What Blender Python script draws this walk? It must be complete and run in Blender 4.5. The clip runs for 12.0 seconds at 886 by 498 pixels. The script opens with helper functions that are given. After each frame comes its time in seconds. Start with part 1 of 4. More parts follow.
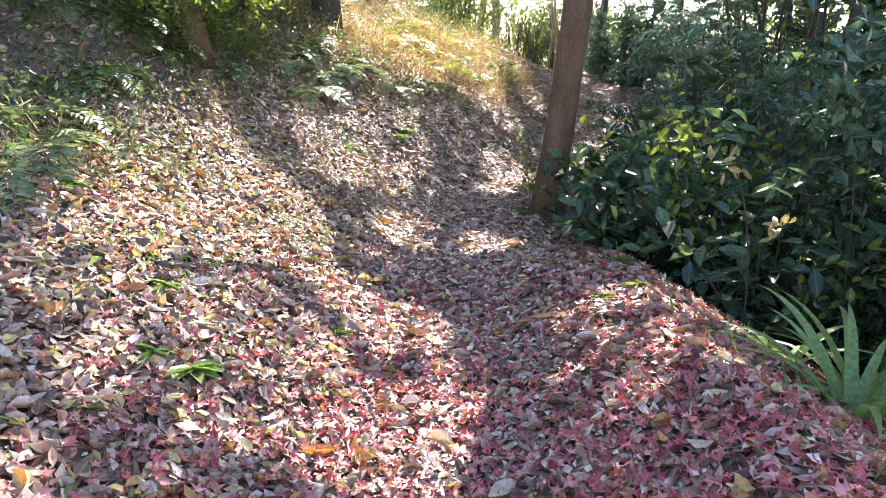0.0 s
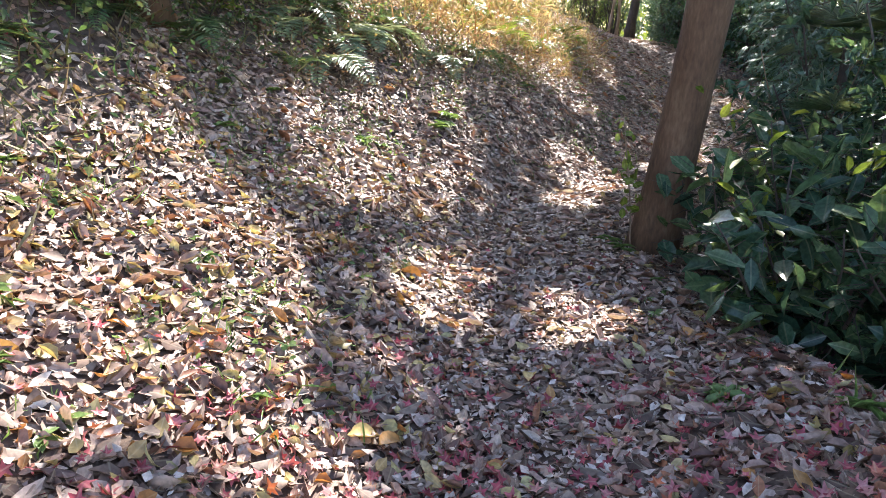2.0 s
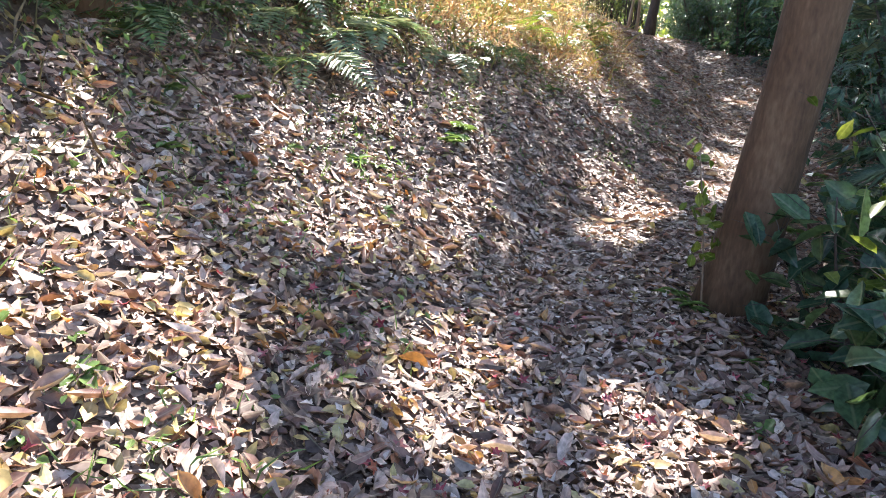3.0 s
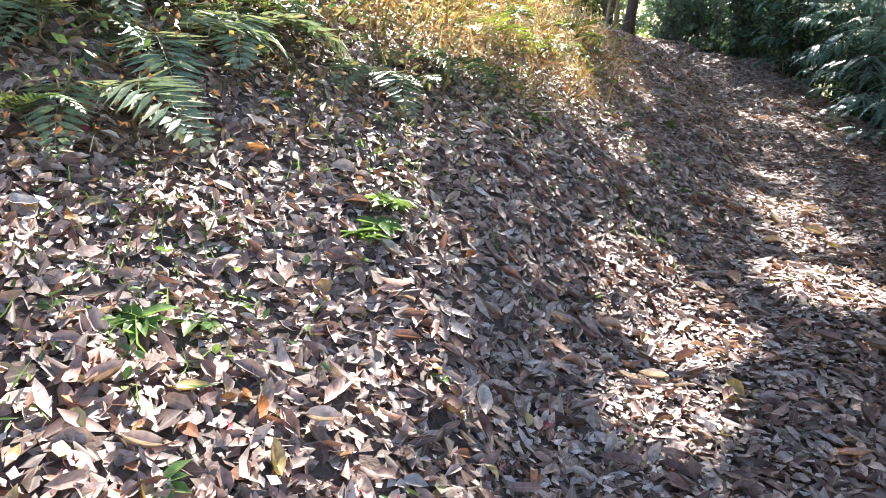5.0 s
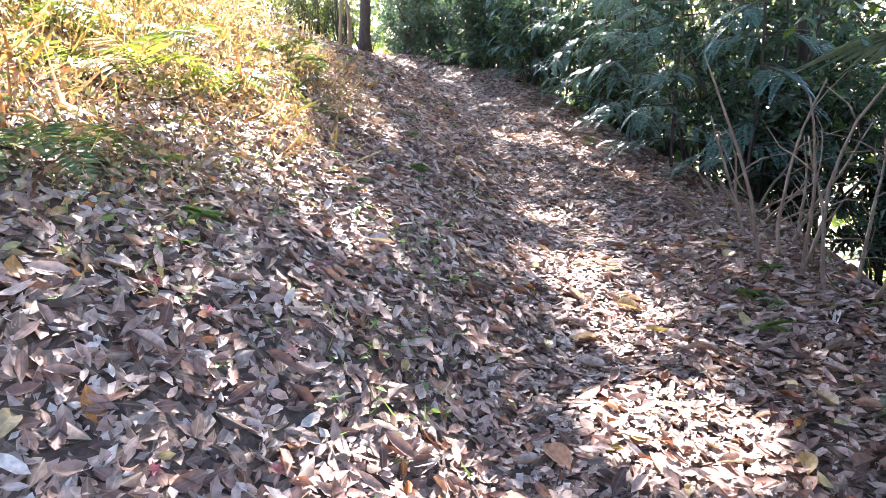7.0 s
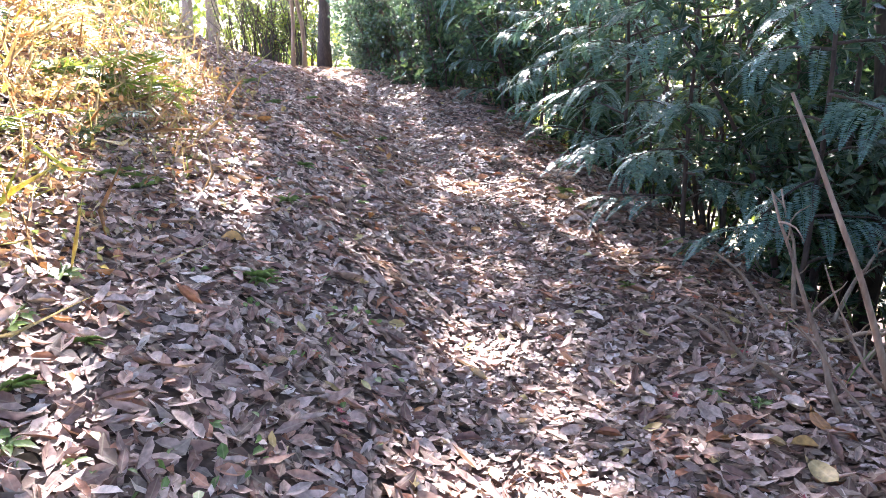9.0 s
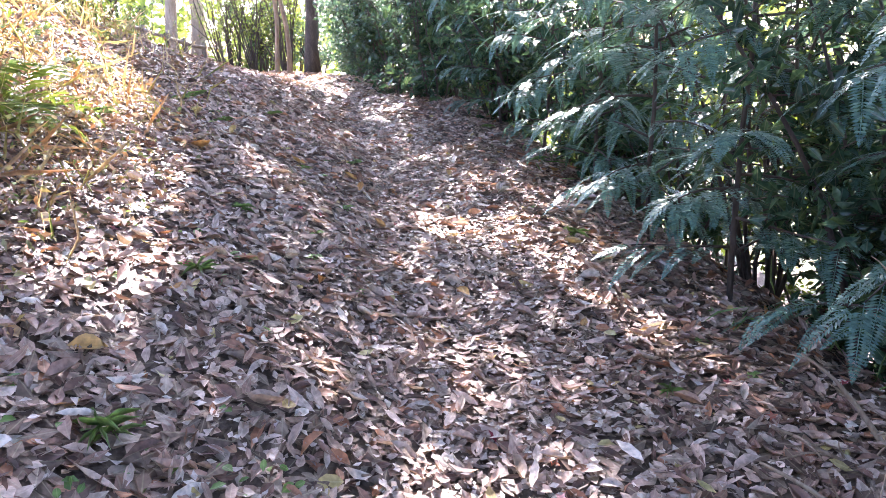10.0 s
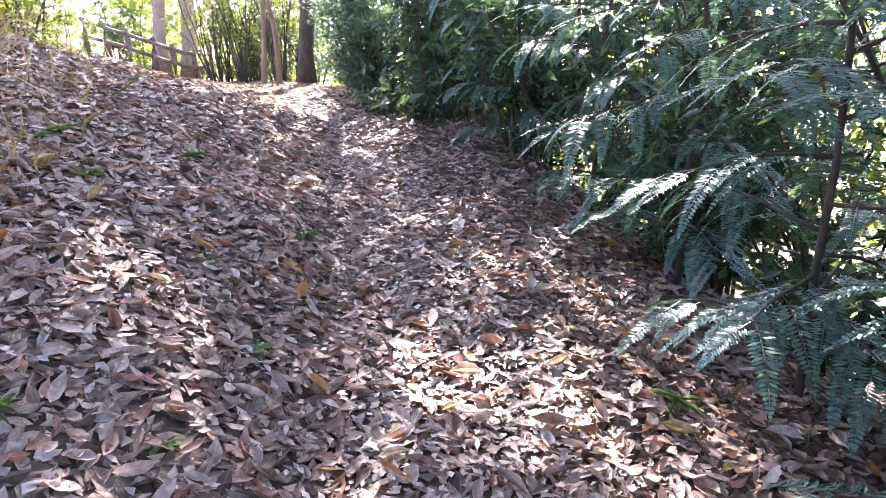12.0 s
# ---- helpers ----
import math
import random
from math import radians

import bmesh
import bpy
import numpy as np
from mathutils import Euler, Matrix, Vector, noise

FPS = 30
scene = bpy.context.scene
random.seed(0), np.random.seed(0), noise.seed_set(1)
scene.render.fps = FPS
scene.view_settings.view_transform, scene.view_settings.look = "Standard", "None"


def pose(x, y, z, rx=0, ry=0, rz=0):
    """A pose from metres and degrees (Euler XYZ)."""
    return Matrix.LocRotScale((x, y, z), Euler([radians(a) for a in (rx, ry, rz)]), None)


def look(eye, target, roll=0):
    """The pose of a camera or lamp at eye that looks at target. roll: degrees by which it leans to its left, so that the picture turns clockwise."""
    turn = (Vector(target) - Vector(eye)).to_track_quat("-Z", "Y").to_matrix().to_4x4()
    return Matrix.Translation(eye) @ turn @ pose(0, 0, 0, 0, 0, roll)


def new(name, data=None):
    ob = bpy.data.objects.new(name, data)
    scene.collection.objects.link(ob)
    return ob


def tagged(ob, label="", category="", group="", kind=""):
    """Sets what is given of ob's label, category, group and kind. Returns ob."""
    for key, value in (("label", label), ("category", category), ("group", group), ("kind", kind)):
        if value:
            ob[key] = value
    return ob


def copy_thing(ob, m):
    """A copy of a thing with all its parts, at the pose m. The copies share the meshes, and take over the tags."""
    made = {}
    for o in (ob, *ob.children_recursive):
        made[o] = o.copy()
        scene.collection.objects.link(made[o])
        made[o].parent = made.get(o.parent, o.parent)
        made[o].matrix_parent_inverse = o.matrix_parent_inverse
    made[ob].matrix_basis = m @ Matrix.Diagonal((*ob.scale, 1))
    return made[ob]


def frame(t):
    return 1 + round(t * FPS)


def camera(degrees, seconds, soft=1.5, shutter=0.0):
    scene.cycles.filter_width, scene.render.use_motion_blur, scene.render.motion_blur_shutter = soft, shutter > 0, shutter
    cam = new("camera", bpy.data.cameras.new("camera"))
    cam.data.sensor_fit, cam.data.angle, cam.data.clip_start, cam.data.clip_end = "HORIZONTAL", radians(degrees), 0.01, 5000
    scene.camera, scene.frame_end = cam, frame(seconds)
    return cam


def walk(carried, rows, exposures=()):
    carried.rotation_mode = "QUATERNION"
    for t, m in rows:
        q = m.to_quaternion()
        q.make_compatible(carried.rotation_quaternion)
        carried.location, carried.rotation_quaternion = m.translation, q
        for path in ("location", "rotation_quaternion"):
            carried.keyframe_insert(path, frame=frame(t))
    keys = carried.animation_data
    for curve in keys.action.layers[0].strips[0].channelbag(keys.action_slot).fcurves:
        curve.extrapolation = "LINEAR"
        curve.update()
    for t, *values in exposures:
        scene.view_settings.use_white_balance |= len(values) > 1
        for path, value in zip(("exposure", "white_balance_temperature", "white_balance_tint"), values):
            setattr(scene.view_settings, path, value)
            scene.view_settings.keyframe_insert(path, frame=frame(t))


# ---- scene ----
cam = camera(67.5, 12.0, 0.75)
METRES, EYE, TILT, LEAN, TURN = 14.5, 1.5, -16.0, -1.0, 0.0
ROWS = [
    (0.0, 0.0, 0.0, 0.0, -0.0, -0.0, -0.0),
    (0.5, 0.0006, 0.0392, 0.0106, 1.29, -0.77, -0.45),
    (1.0, 0.0024, 0.0817, 0.0172, 2.19, -1.41, -0.75),
    (1.5, -0.0009, 0.1214, 0.0285, 2.3, -2.26, -0.81),
    (2.0, -0.0097, 0.1638, 0.0411, 3.36, -2.66, -1.26),
    (2.5, -0.0096, 0.2033, 0.0469, 3.79, -2.61, -1.33),
    (3.0, -0.017, 0.2451, 0.0609, 4.11, -2.79, -1.46),
    (5.0, -0.0111, 0.4155, 0.1087, 1.67, -2.66, -0.19),
    (5.5, -0.0102, 0.4497, 0.1209, -3.95, -2.61, 2.45),
    (6.0, -0.0041, 0.482, 0.1335, -9.03, -2.62, 4.69),
    (6.5, 0.0153, 0.5137, 0.1397, -13.87, -2.27, 6.98),
    (7.0, 0.0353, 0.5492, 0.1479, -17.57, -2.64, 8.51),
    (7.5, 0.0605, 0.5819, 0.1554, -18.55, -2.55, 8.92),
    (9.5, 0.1508, 0.7235, 0.1952, -18.24, -1.57, 8.95),
    (10.0, 0.1685, 0.7601, 0.2067, -18.24, -1.49, 8.97),
    (10.5, 0.18, 0.7968, 0.2191, -18.15, -1.48, 8.81),
    (11.0, 0.1983, 0.8296, 0.2239, -17.86, -1.14, 8.75),
    (11.5, 0.2126, 0.8699, 0.2354, -17.25, -0.98, 8.46),
    (12.0, 0.2277, 0.8998, 0.2492, -17.06, -0.78, 8.37),
]
walk(cam, [(t, pose(0, 0, EYE, TILT, LEAN, TURN) @ pose(METRES * x, METRES * y, METRES * z, 90 + pitch, roll, yaw)) for t, x, y, z, yaw, pitch, roll in ROWS], [(0.0, 2.3, 6650, 14), (0.6, 2.15, 6650, 15), (2.0, 2.0, 6600, 14), (3.0, 2.1, 6450, 13), (5.5, 2.25, 6250, 13), (6.2, 2.6, 6300, 17), (6.8, 2.95, 6250, 20), (7.5, 3.05, 6250, 23), (9.5, 3.25, 6200, 26), (10.5, 3.4, 6100, 25), (11.0, 3.4, 6100, 25), (11.5, 3.55, 6100, 26), (12.0, 3.2, 6300, 27)])

# ---- light ----
SUN_AZ, SUN_EL = radians(14), radians(38)
SUN = Vector((math.sin(SUN_AZ) * math.cos(SUN_EL), math.cos(SUN_AZ) * math.cos(SUN_EL), math.sin(SUN_EL)))
world = bpy.data.worlds.new("sky")
scene.world = world
world.use_nodes = True
sky = world.node_tree.nodes.new("ShaderNodeTexSky")
sky.sky_type, sky.sun_disc = "NISHITA", False
sky.sun_elevation, sky.sun_rotation = SUN_EL, SUN_AZ
world.node_tree.links.new(sky.outputs[0], world.node_tree.nodes["Background"].inputs[0])
world.node_tree.nodes["Background"].inputs[1].default_value = 0.15
sun = new("sun", bpy.data.lights.new("sun", "SUN"))
sun.data.energy, sun.data.angle, sun.data.color = 5.0, radians(0.53), (1.0, 0.95, 0.87)
sun.matrix_world = look(SUN * 60, (0, 0, 0))

# ---- materials ----


def nodes_of(name):
    m = bpy.data.materials.new(name)
    m.use_nodes = True
    return m, m.node_tree.nodes, m.node_tree.links, m.node_tree.nodes["Principled BSDF"]


def ramp(nodes, stops, mode="LINEAR"):
    r = nodes.new("ShaderNodeValToRGB")
    r.color_ramp.interpolation = mode
    while len(r.color_ramp.elements) < len(stops):
        r.color_ramp.elements.new(0.5)
    for e, (p, c) in zip(r.color_ramp.elements, stops):
        e.position, e.color = p, (*c, 1)
    return r


def leaf_mat(name, stops, rough=0.5, through_light=0.3, rib=0.25, blotch=0.35, per_object=False, spec=0.5):
    """Leaf surface: a colour for each leaf, blotches, a pale midrib and light shining through."""
    m, n, l, b = nodes_of(name)
    geo = n.new("ShaderNodeObjectInfo") if per_object else n.new("ShaderNodeNewGeometry")
    r = ramp(n, stops)
    l.new(geo.outputs["Random" if per_object else "Random Per Island"], r.inputs[0])
    tex = n.new("ShaderNodeTexNoise")
    tex.inputs["Scale"].default_value, tex.inputs["Detail"].default_value = 45, 3
    pos = n.new("ShaderNodeNewGeometry")
    l.new(pos.outputs["Position"], tex.inputs["Vector"])
    dark = n.new("ShaderNodeMixRGB")
    dark.blend_type = "MULTIPLY"
    mapr = n.new("ShaderNodeMapRange")
    mapr.inputs[1].default_value, mapr.inputs[2].default_value = 0.35, 0.65
    mapr.inputs[3].default_value, mapr.inputs[4].default_value = 1 - blotch, 1.0 + blotch * 0.4
    l.new(tex.outputs[0], mapr.inputs[0])
    dark.inputs[0].default_value = 1
    l.new(r.outputs[0], dark.inputs[1])
    l.new(mapr.outputs[0], dark.inputs[2])
    uv = n.new("ShaderNodeUVMap")
    sep = n.new("ShaderNodeSeparateXYZ")
    l.new(uv.outputs[0], sep.inputs[0])
    off = n.new("ShaderNodeMath")
    off.operation = "SUBTRACT"
    off.inputs[1].default_value = 0.5
    l.new(sep.outputs[1], off.inputs[0])
    ab = n.new("ShaderNodeMath")
    ab.operation = "ABSOLUTE"
    l.new(off.outputs[0], ab.inputs[0])
    line = n.new("ShaderNodeMapRange")
    line.inputs[1].default_value, line.inputs[2].default_value = 0.02, 0.06
    line.inputs[3].default_value, line.inputs[4].default_value = rib, 0.0
    l.new(ab.outputs[0], line.inputs[0])
    vein = n.new("ShaderNodeMixRGB")
    vein.blend_type = "SCREEN"
    vein.inputs[2].default_value = (0.35, 0.32, 0.2, 1)
    l.new(line.outputs[0], vein.inputs[0])
    l.new(dark.outputs[0], vein.inputs[1])
    l.new(vein.outputs[0], b.inputs["Base Color"])
    b.inputs["Roughness"].default_value = rough
    b.inputs["Specular IOR Level"].default_value = spec
    bump = n.new("ShaderNodeBump")
    bump.inputs["Strength"].default_value, bump.inputs["Distance"].default_value = 0.35, 0.004
    l.new(tex.outputs[0], bump.inputs["Height"])
    l.new(bump.outputs[0], b.inputs["Normal"])
    if through_light:
        tr = n.new("ShaderNodeBsdfTranslucent")
        bright = n.new("ShaderNodeMixRGB")
        bright.blend_type = "MULTIPLY"
        bright.inputs[0].default_value = 1
        bright.inputs[2].default_value = (1.45, 1.4, 0.95, 1)
        l.new(vein.outputs[0], bright.inputs[1])
        l.new(bright.outputs[0], tr.inputs[0])
        mix = n.new("ShaderNodeMixShader")
        mix.inputs[0].default_value = through_light
        l.new(b.outputs[0], mix.inputs[1])
        l.new(tr.outputs[0], mix.inputs[2])
        l.new(mix.outputs[0], n["Material Output"].inputs[0])
    return m


def rough_mat(name, stops, scale, stretch=(1, 1, 1), rough=0.85, bump_size=0.02, fine=60):
    """Bark, soil and wood: noise at two scales with relief."""
    m, n, l, b = nodes_of(name)
    pos = n.new("ShaderNodeTexCoord")
    mp = n.new("ShaderNodeMapping")
    mp.inputs["Scale"].default_value = stretch
    l.new(pos.outputs["Object"], mp.inputs[0])
    big, small = n.new("ShaderNodeTexNoise"), n.new("ShaderNodeTexNoise")
    big.inputs["Scale"].default_value, big.inputs["Detail"].default_value = scale, 6
    small.inputs["Scale"].default_value, small.inputs["Detail"].default_value = fine, 4
    l.new(mp.outputs[0], big.inputs["Vector"])
    l.new(mp.outputs[0], small.inputs["Vector"])
    mix = n.new("ShaderNodeMath")
    mix.operation = "MULTIPLY_ADD"
    mix.inputs[1].default_value = 0.45
    l.new(small.outputs[0], mix.inputs[0])
    half = n.new("ShaderNodeMath")
    half.operation = "MULTIPLY"
    half.inputs[1].default_value = 0.55
    l.new(big.outputs[0], half.inputs[0])
    l.new(half.outputs[0], mix.inputs[2])
    r = ramp(n, stops)
    l.new(mix.outputs[0], r.inputs[0])
    l.new(r.outputs[0], b.inputs["Base Color"])
    b.inputs["Roughness"].default_value = rough
    bump = n.new("ShaderNodeBump")
    bump.inputs["Strength"].default_value, bump.inputs["Distance"].default_value = 0.7, bump_size
    l.new(mix.outputs[0], bump.inputs["Height"])
    l.new(bump.outputs[0], b.inputs["Normal"])
    return m


LITTER = leaf_mat("fallen_leaf_brown", [(0.0, (0.1, 0.05, 0.04)), (0.18, (0.25, 0.13, 0.1)), (0.45, (0.44, 0.29, 0.235)), (0.72, (0.6, 0.45, 0.385)), (0.83, (0.4, 0.16, 0.08)), (0.88, (0.28, 0.15, 0.11)), (1.0, (0.72, 0.61, 0.54))], 0.55, 0.15)
# Damp rotting leaves, coloured darker still to paint shadow into the litter's gaps.
DAMP_SHADED = leaf_mat("damp_shaded_leaf_brown", [(0.0, (0.07, 0.04, 0.03)), (0.3, (0.15, 0.085, 0.06)), (0.7, (0.24, 0.16, 0.12)), (1.0, (0.36, 0.27, 0.22))], 0.6, 0.1)
SINGLE = leaf_mat("single_leaf", [(0.0, (0.25, 0.14, 0.1)), (0.3, (0.45, 0.33, 0.28)), (0.55, (0.58, 0.48, 0.42)), (0.7, (0.5, 0.2, 0.06)), (0.85, (0.55, 0.42, 0.16)), (1.0, (0.4, 0.28, 0.22))], 0.42, 0.15, 0.3, 0.35, True)
CRUMBS = leaf_mat("leaf_crumb", [(0.0, (0.26, 0.17, 0.14)), (0.5, (0.5, 0.38, 0.33)), (1.0, (0.66, 0.55, 0.49))], 0.6, 0.1)
MEADOW = rough_mat("meadow_straw", [(0.3, (0.3, 0.26, 0.14)), (0.5, (0.42, 0.37, 0.22)), (0.7, (0.52, 0.48, 0.34))], 0.8, (1, 1, 1), 0.95, 0.05, 12)
YELLOWED = leaf_mat("fallen_leaf_yellow", [(0.0, (0.4, 0.28, 0.1)), (0.5, (0.5, 0.42, 0.2)), (1.0, (0.42, 0.14, 0.03))], 0.5, 0.2)
CRIMSON = leaf_mat("fallen_maple_red", [(0.0, (0.24, 0.03, 0.045)), (0.4, (0.42, 0.07, 0.1)), (0.8, (0.5, 0.22, 0.22)), (1.0, (0.45, 0.12, 0.05))], 0.5, 0.2)
EVERGREEN = leaf_mat("evergreen_leaf", [(0.0, (0.035, 0.07, 0.045)), (0.5, (0.06, 0.12, 0.075)), (1.0, (0.1, 0.16, 0.07))], 0.25, 0.35, 0.2)
BLUEGREEN = leaf_mat("bluegreen_leaf", [(0.0, (0.06, 0.14, 0.12)), (0.6, (0.1, 0.2, 0.175)), (1.0, (0.14, 0.24, 0.17))], 0.36, 0.3, 0.15)
TEAL = leaf_mat("teal_leaf", [(0.0, (0.045, 0.09, 0.07)), (0.6, (0.08, 0.145, 0.115)), (1.0, (0.11, 0.18, 0.1))], 0.28, 0.35, 0.15)
LIME = leaf_mat("lime_leaf", [(0.0, (0.09, 0.13, 0.02)), (0.5, (0.14, 0.2, 0.035)), (1.0, (0.2, 0.24, 0.045))], 0.45, 0.45, 0.2)
# Fern green made paler, with the sunlight on the fronds put into the colour.
PALE = leaf_mat("fern_sunlit_tint", [(0.0, (0.14, 0.2, 0.12)), (0.6, (0.22, 0.28, 0.18)), (1.0, (0.32, 0.34, 0.2))], 0.3, 0.3, 0.1)
BROWNGRASS = leaf_mat("brown_grass", [(0.0, (0.16, 0.1, 0.05)), (0.5, (0.3, 0.22, 0.12)), (1.0, (0.18, 0.2, 0.08))], 0.6, 0.25, 0.1)
GOLD = leaf_mat("golden_leaf", [(0.0, (0.28, 0.12, 0.05)), (0.3, (0.42, 0.22, 0.1)), (0.5, (0.5, 0.38, 0.26)), (0.65, (0.46, 0.38, 0.18)), (0.8, (0.24, 0.27, 0.1)), (1.0, (0.58, 0.52, 0.42))], 0.45, 0.35, 0.15)
RUST = leaf_mat("rust_leaf", [(0.0, (0.16, 0.07, 0.04)), (0.35, (0.32, 0.17, 0.09)), (0.6, (0.42, 0.31, 0.22)), (0.8, (0.14, 0.17, 0.06)), (1.0, (0.4, 0.3, 0.12))], 0.5, 0.25, 0.15)
CROWN = leaf_mat("crown_leaf", [(0.0, (0.05, 0.09, 0.03)), (1.0, (0.1, 0.14, 0.05))], 0.4, 0.35, 0.1)
PALM = leaf_mat("palm_leaf", [(0.0, (0.07, 0.12, 0.07)), (0.7, (0.12, 0.17, 0.11)), (1.0, (0.2, 0.24, 0.12))], 0.32, 0.25, 0.15)
FERN = leaf_mat("fern_green", [(0.0, (0.05, 0.1, 0.035)), (0.6, (0.1, 0.16, 0.06)), (1.0, (0.2, 0.22, 0.08))], 0.4, 0.35, 0.1)
STRAW = leaf_mat("dry_grass", [(0.0, (0.36, 0.2, 0.1)), (0.4, (0.57, 0.44, 0.31)), (0.7, (0.55, 0.46, 0.3)), (0.85, (0.45, 0.38, 0.15)), (1.0, (0.22, 0.27, 0.09))], 0.45, 0.55, 0.1)
HERB = leaf_mat("herb_green", [(0.0, (0.1, 0.18, 0.05)), (1.0, (0.2, 0.3, 0.1))], 0.38, 0.4, 0.2)
SOIL = rough_mat("forest_soil", [(0.3, (0.04, 0.025, 0.018)), (0.5, (0.1, 0.065, 0.05)), (0.7, (0.19, 0.135, 0.1))], 5, (1, 1, 1), 0.9, 0.03, 40)
BARK = rough_mat("brown_bark", [(0.3, (0.05, 0.024, 0.012)), (0.5, (0.125, 0.066, 0.034)), (0.7, (0.2, 0.125, 0.072))], 6, (1, 1, 0.3), 0.85, 0.012, 50)
DARKBARK = rough_mat("dark_bark", [(0.3, (0.03, 0.022, 0.018)), (0.5, (0.07, 0.05, 0.04)), (0.7, (0.13, 0.1, 0.08))], 9, (1, 1, 0.25), 0.9, 0.012, 60)
TWIG = rough_mat("dead_twig", [(0.3, (0.14, 0.09, 0.06)), (0.5, (0.28, 0.2, 0.14)), (0.7, (0.4, 0.31, 0.23))], 12, (1, 1, 0.3), 0.8, 0.004, 80)
WOOD = rough_mat("weathered_wood", [(0.3, (0.08, 0.055, 0.04)), (0.5, (0.17, 0.12, 0.085)), (0.7, (0.26, 0.2, 0.15))], 7, (1, 1, 0.2), 0.85, 0.008, 70)

# ---- lie of the land ----
CENTRE_Y = np.array([-40, -5, 2, 5, 6.8, 8, 9, 10.3, 12.2, 14, 16.4, 19, 22, 26, 31, 38, 60.0])
CENTRE_X = np.array([0, 0, 0.0, 0.08, 0.0, 0.35, 1.0, 2.05, 2.95, 3.6, 4.2, 4.55, 4.75, 4.6, 4.1, 3.0, 1.0])
RISE_Y = np.array([-40, 0, 5, 8, 12, 13.5, 14.6, 16.4, 18, 21, 26, 31, 60.0])
RISE_Z = np.array([-0.1, -0.1, -0.13, -0.18, -0.2, -0.12, -0.03, 0.16, 0.38, 0.82, 1.05, 1.12, 1.1])
BANK_Y = np.array([-40, 5.5, 8, 10, 12, 14, 17, 20, 22, 27, 31, 34, 36, 60.0])
BANK_K = np.array([0.38, 0.38, 0.55, 0.66, 0.53, 0.47, 0.45, 0.44, 0.34, 0.15, 0.12, 0.2, 0.38, 0.3])


def soft(y, ys, vs):
    return sum(np.interp(y + o, ys, vs) for o in (-0.9, -0.45, 0, 0.45, 0.9)) / 5


def side(x, y):
    """Distance to the left of the trodden line."""
    slope = (soft(y + 0.3, CENTRE_Y, CENTRE_X) - soft(y - 0.3, CENTRE_Y, CENTRE_X)) / 0.6
    return (soft(y, CENTRE_Y, CENTRE_X) - x) / np.sqrt(1 + slope * slope)


def lumps(x, y):
    return (0.03 * np.sin(2.1 * x + 1.3 * y) * np.sin(1.7 * y - 0.6 * x + 1) + 0.018 * np.sin(5.3 * x - 2.2 * y + 2) * np.sin(4.1 * y + 1.9 * x)
            + 0.008 * np.sin(13 * x + 5 * y) * np.sin(11 * y - 7 * x + 3))


def pos_part(a):
    return 0.5 * (a + np.sqrt(a * a + 0.04))


def ground_z(x, y):
    x, y = np.asarray(x, float), np.asarray(y, float)
    d = side(x, y)
    k = soft(y, BANK_Y, BANK_K)
    steep = np.interp(y, [5, 6.8, 9, 11], [0.1, 0.5, 0.2, 0.0])
    left = k * pos_part(np.minimum(d, 7) - 0.4) + steep * pos_part(np.minimum(d, 5) - 2.0) + 0.06 * pos_part(d - 7)
    left = left - 0.8 * k * np.interp(y, [20.5, 23, 33, 36], [0, 1, 1, 0]) * pos_part(np.minimum(d, 7) - 2.2)
    mound = np.interp(y, [0, 1.5, 2.5, 3.8, 5.2, 6.2, 10, 12, 14], [0.3, 0.58, 0.5, 0.32, 0.12, -0.08, 0.06, 0.04, -0.06])
    edge = np.interp(y, [2, 3, 4, 5, 6.5, 9, 11, 14, 17], [1.15, 1.2, 1.25, 1.45, 1.5, 1.5, 1.55, 1.85, 1.6])
    drop = np.interp(y, [4, 6.5], [0.5, 0.75])
    right = mound * pos_part(np.minimum(-d, edge) - 0.35) - drop * pos_part(np.minimum(-d, 8) - edge)
    fade = 1 / (1 + np.exp((np.hypot(x, y - 15) - 90) / 12))
    return soft(y, RISE_Y, RISE_Z) + (left + right + lumps(x, y)) * fade


def ground_normal(x, y):
    e = 0.05
    n = np.stack([(ground_z(x - e, y) - ground_z(x + e, y)) / (2 * e), (ground_z(x, y - e) - ground_z(x, y + e)) / (2 * e), np.ones_like(np.asarray(x, float))], -1)
    return n / np.linalg.norm(n, axis=-1, keepdims=True)


def gz(x, y):
    return float(ground_z(x, y))


# Sunny places over which the added crowns are cut open: x, y, half width, half length.
SUN_GAPS = [(-1.8, 5.2, 1.05, 1.2), (-2.0, 3.95, 0.5, 0.55), (-2.95, 5.0, 0.6, 0.9), (-2.1, 6.45, 0.5, 0.3), (-0.23, 2.5, 0.55, 0.5), (-0.27, 3.75, 0.35, 0.35), (-0.75, 4.2, 0.45, 0.3), (1.15, 3.75, 0.45, 0.22), (1.9, 4.0, 0.5, 0.35),
          (0.49, 6.05, 0.3, 0.22), (-0.33, 6.43, 0.28, 0.25), (-0.37, 5.8, 0.32, 0.25), (0.43, 5.7, 0.25, 0.2), (-1.08, 7.4, 0.2, 0.5), (-1.54, 8.7, 0.22, 0.3), (0.75, 8.6, 0.28, 0.22),
          (1.0, 9.5, 0.4, 0.5), (2.1, 10.1, 0.38, 0.4), (2.72, 12.0, 0.3, 0.25), (2.55, 11.4, 0.26, 0.3), (4.08, 16.0, 0.2, 0.3), (3.07, 13.1, 0.2, 0.15),
          (-1.5, 9.9, 0.55, 0.5), (-1.2, 12.6, 1.4, 1.4), (0.0, 15.0, 1.5, 2.1), (1.2, 17.8, 1.0, 1.2)]
